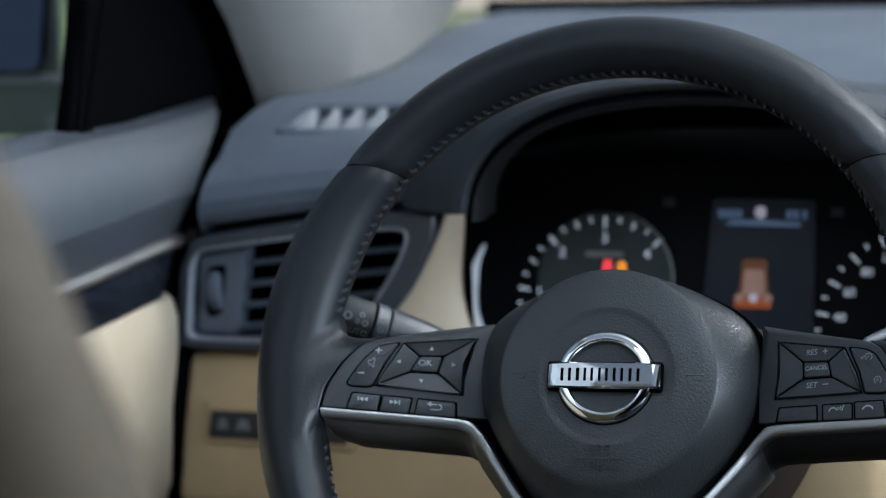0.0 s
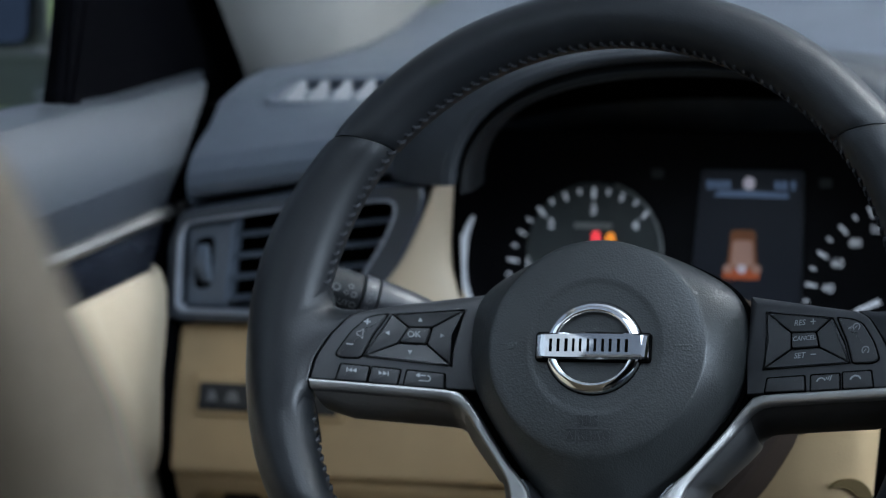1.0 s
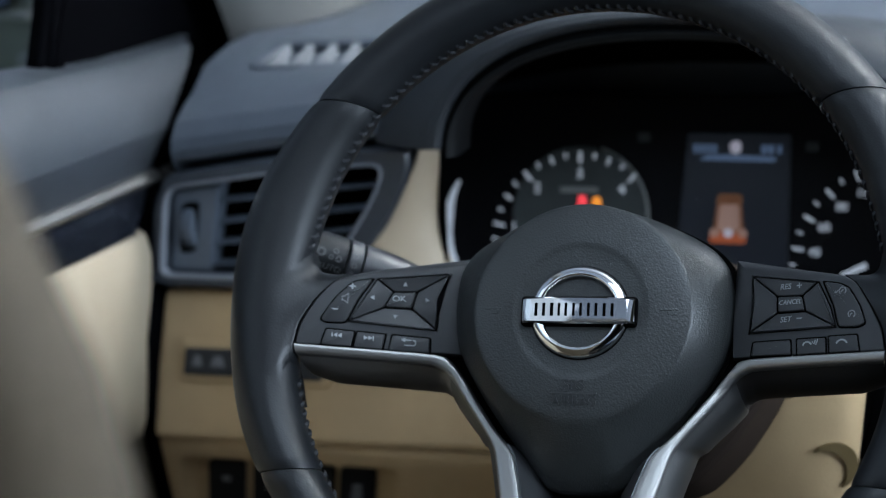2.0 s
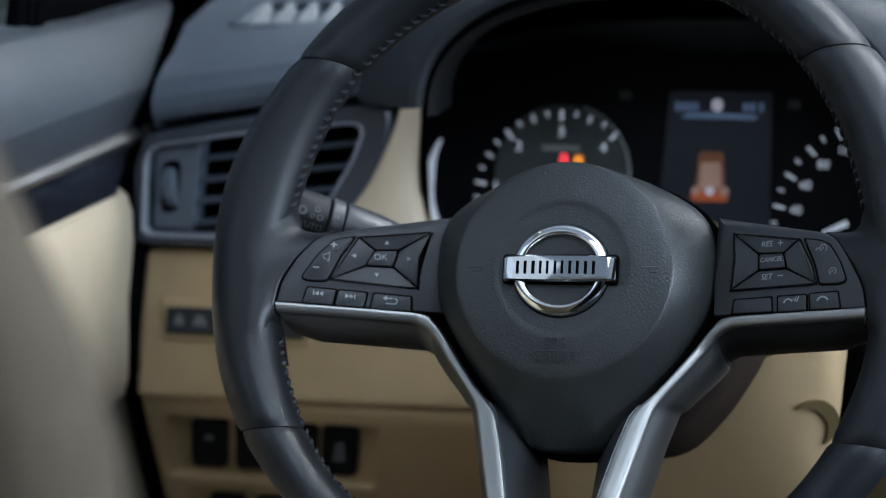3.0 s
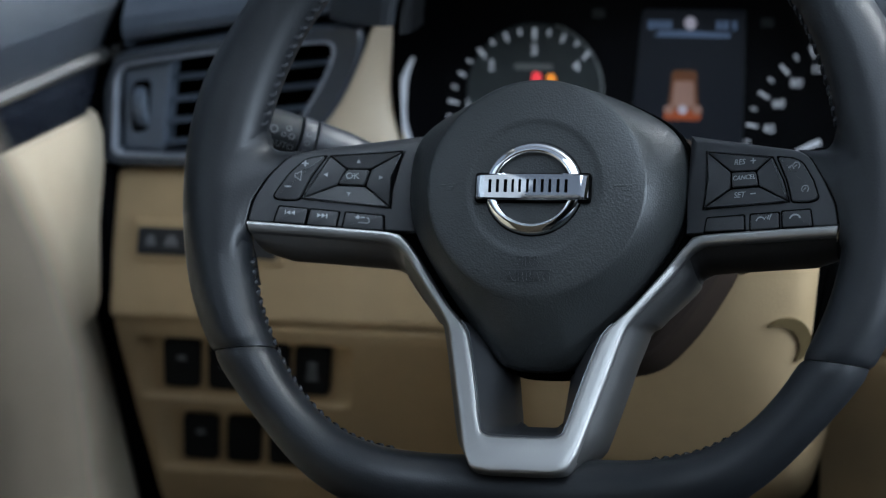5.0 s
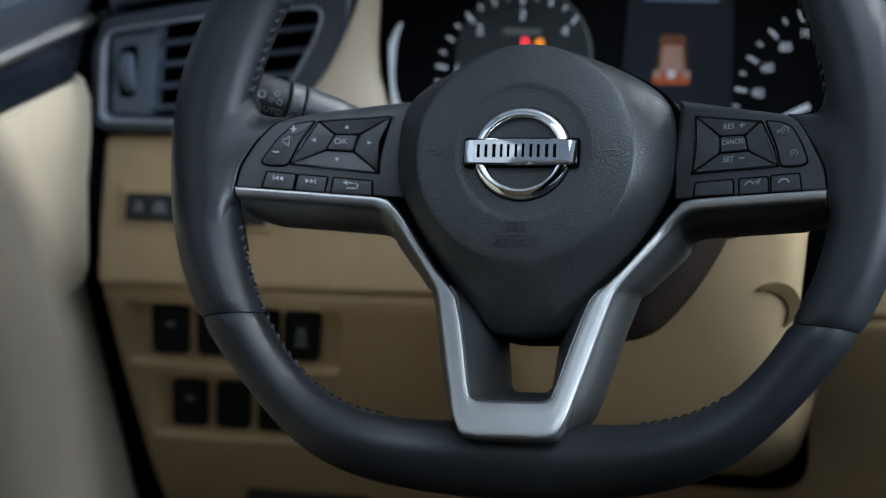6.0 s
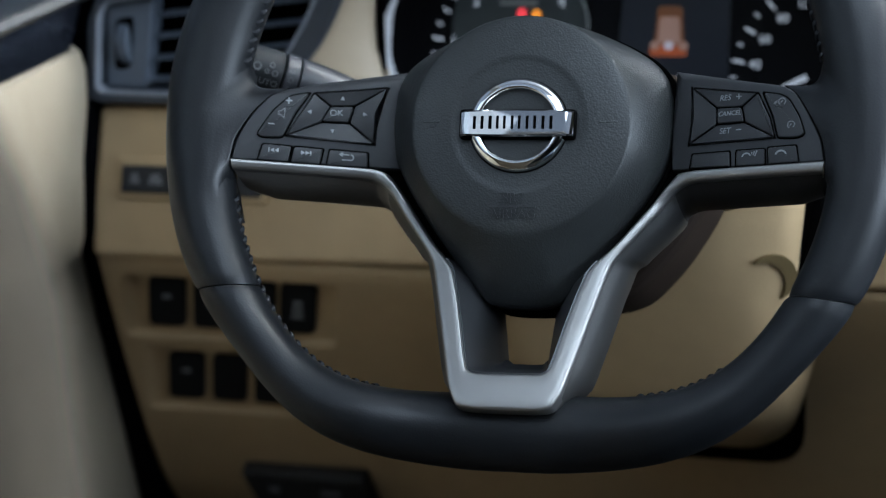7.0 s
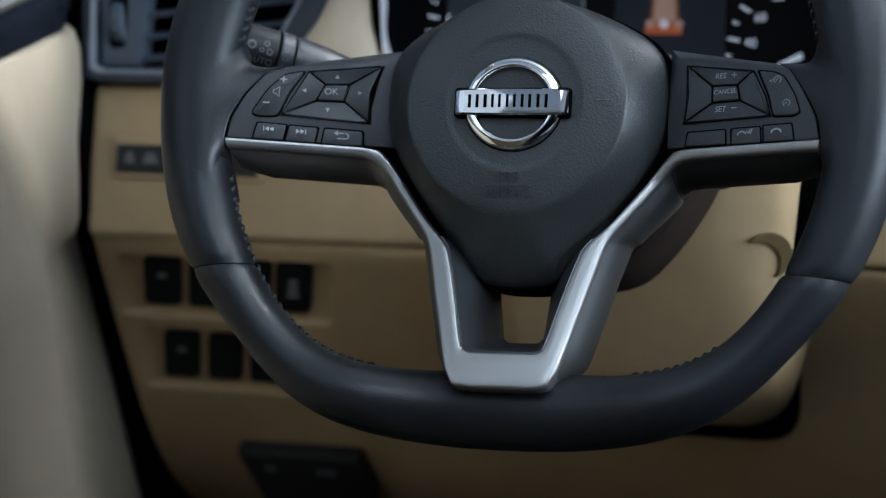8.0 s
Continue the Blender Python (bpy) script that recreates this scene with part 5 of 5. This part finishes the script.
# kerbside mirror outside the window
mir = empty("wing_mirror", Matrix(), "grey wing mirror outside the side window", "wing mirror")
mo_ = rounded([(-0.81, 1.066), (-0.548, 1.066), (-0.547, 1.108), (-0.553, 1.122), (-0.549, 1.20), (-0.57, 1.235), (-0.81, 1.235)], 0.02, 5)
shell = []
for k, d in ((0.45, -0.09), (0.66, -0.07), (0.86, -0.03), (0.96, -0.008), (1.0, 0.0), (0.992, 0.003), (0.975, 0.0035)):
    shell.append([front(0.45) @ Vector(((x + 0.70) * k - 0.70, (z - 1.15) * k + 1.15, d)) for x, z in mo_])
part("shell", stack(shell), MIRROR_BODY, mir, "dark grey mirror shell", 60)
mg = rounded([(-0.80, 1.117), (-0.561, 1.117), (-0.5555, 1.2), (-0.575, 1.225), (-0.80, 1.225)], 0.012, 5)
part("mirror_glass", prism(mg, 0.009, 0.014, 0.001, front(0.45) @ pose(0, 1.17, 0, -8) @ pose(0, -1.17, 0)), MIRROR_GLASS, mir, "dark reflecting glass")
part("lower_lip", box(-0.80, -0.553, 0.440, 0.452, 1.107, 1.1155, 0.003), RIB, mir, "pale lip under the glass")
part("foot", box(-0.57, -0.45, 0.44, 0.50, 1.05, 1.085, 0.01), MIRROR_BODY, mir, "short mirror foot")

# ---------------- driver's seat ----------------
seat = empty("car_seat", Matrix(), "beige leather driver's seat darkened for shade, with a round-shouldered backrest", "car seat")
loops = []
for z, w, d, y in ((0.62, 0.2, 0.10, -0.56), (0.75, 0.203, 0.12, -0.58), (0.90, 0.203, 0.12, -0.60), (1.05, 0.201, 0.115, -0.61), (1.11, 0.201, 0.10, -0.61), (1.14, 0.196, 0.09, -0.612), (1.168, 0.185, 0.085, -0.613), (1.195, 0.176, 0.075, -0.615), (1.215, 0.165, 0.07, -0.615), (1.24, 0.148, 0.055, -0.616), (1.26, 0.12, 0.04, -0.617), (1.27, 0.08, 0.02, -0.617)):
    lp = []
    for i in range(40):
        a = 2 * math.pi * i / 40
        c, s = math.cos(a), math.sin(a)
        lp.append((-0.166 + w * math.copysign(abs(c) ** 0.6, c), y + d * 0.5 * math.copysign(abs(s) ** 0.7, s), z))
    loops.append(lp)
part("backrest", stack(loops), SHADED_SEAT, seat, "beige leather backrest with rounded shoulders, darkened for shade", 60)
part("cushion", box(-0.34, 0.06, -0.62, -0.12, 0.50, 0.64, 0.05), SHADED_SEAT, seat, "beige leather cushion, darkened for shade")
part("seat_base", box(-0.31, 0.03, -0.6, -0.15, 0.42, 0.52, 0.01), DARK, seat, "dark seat base")
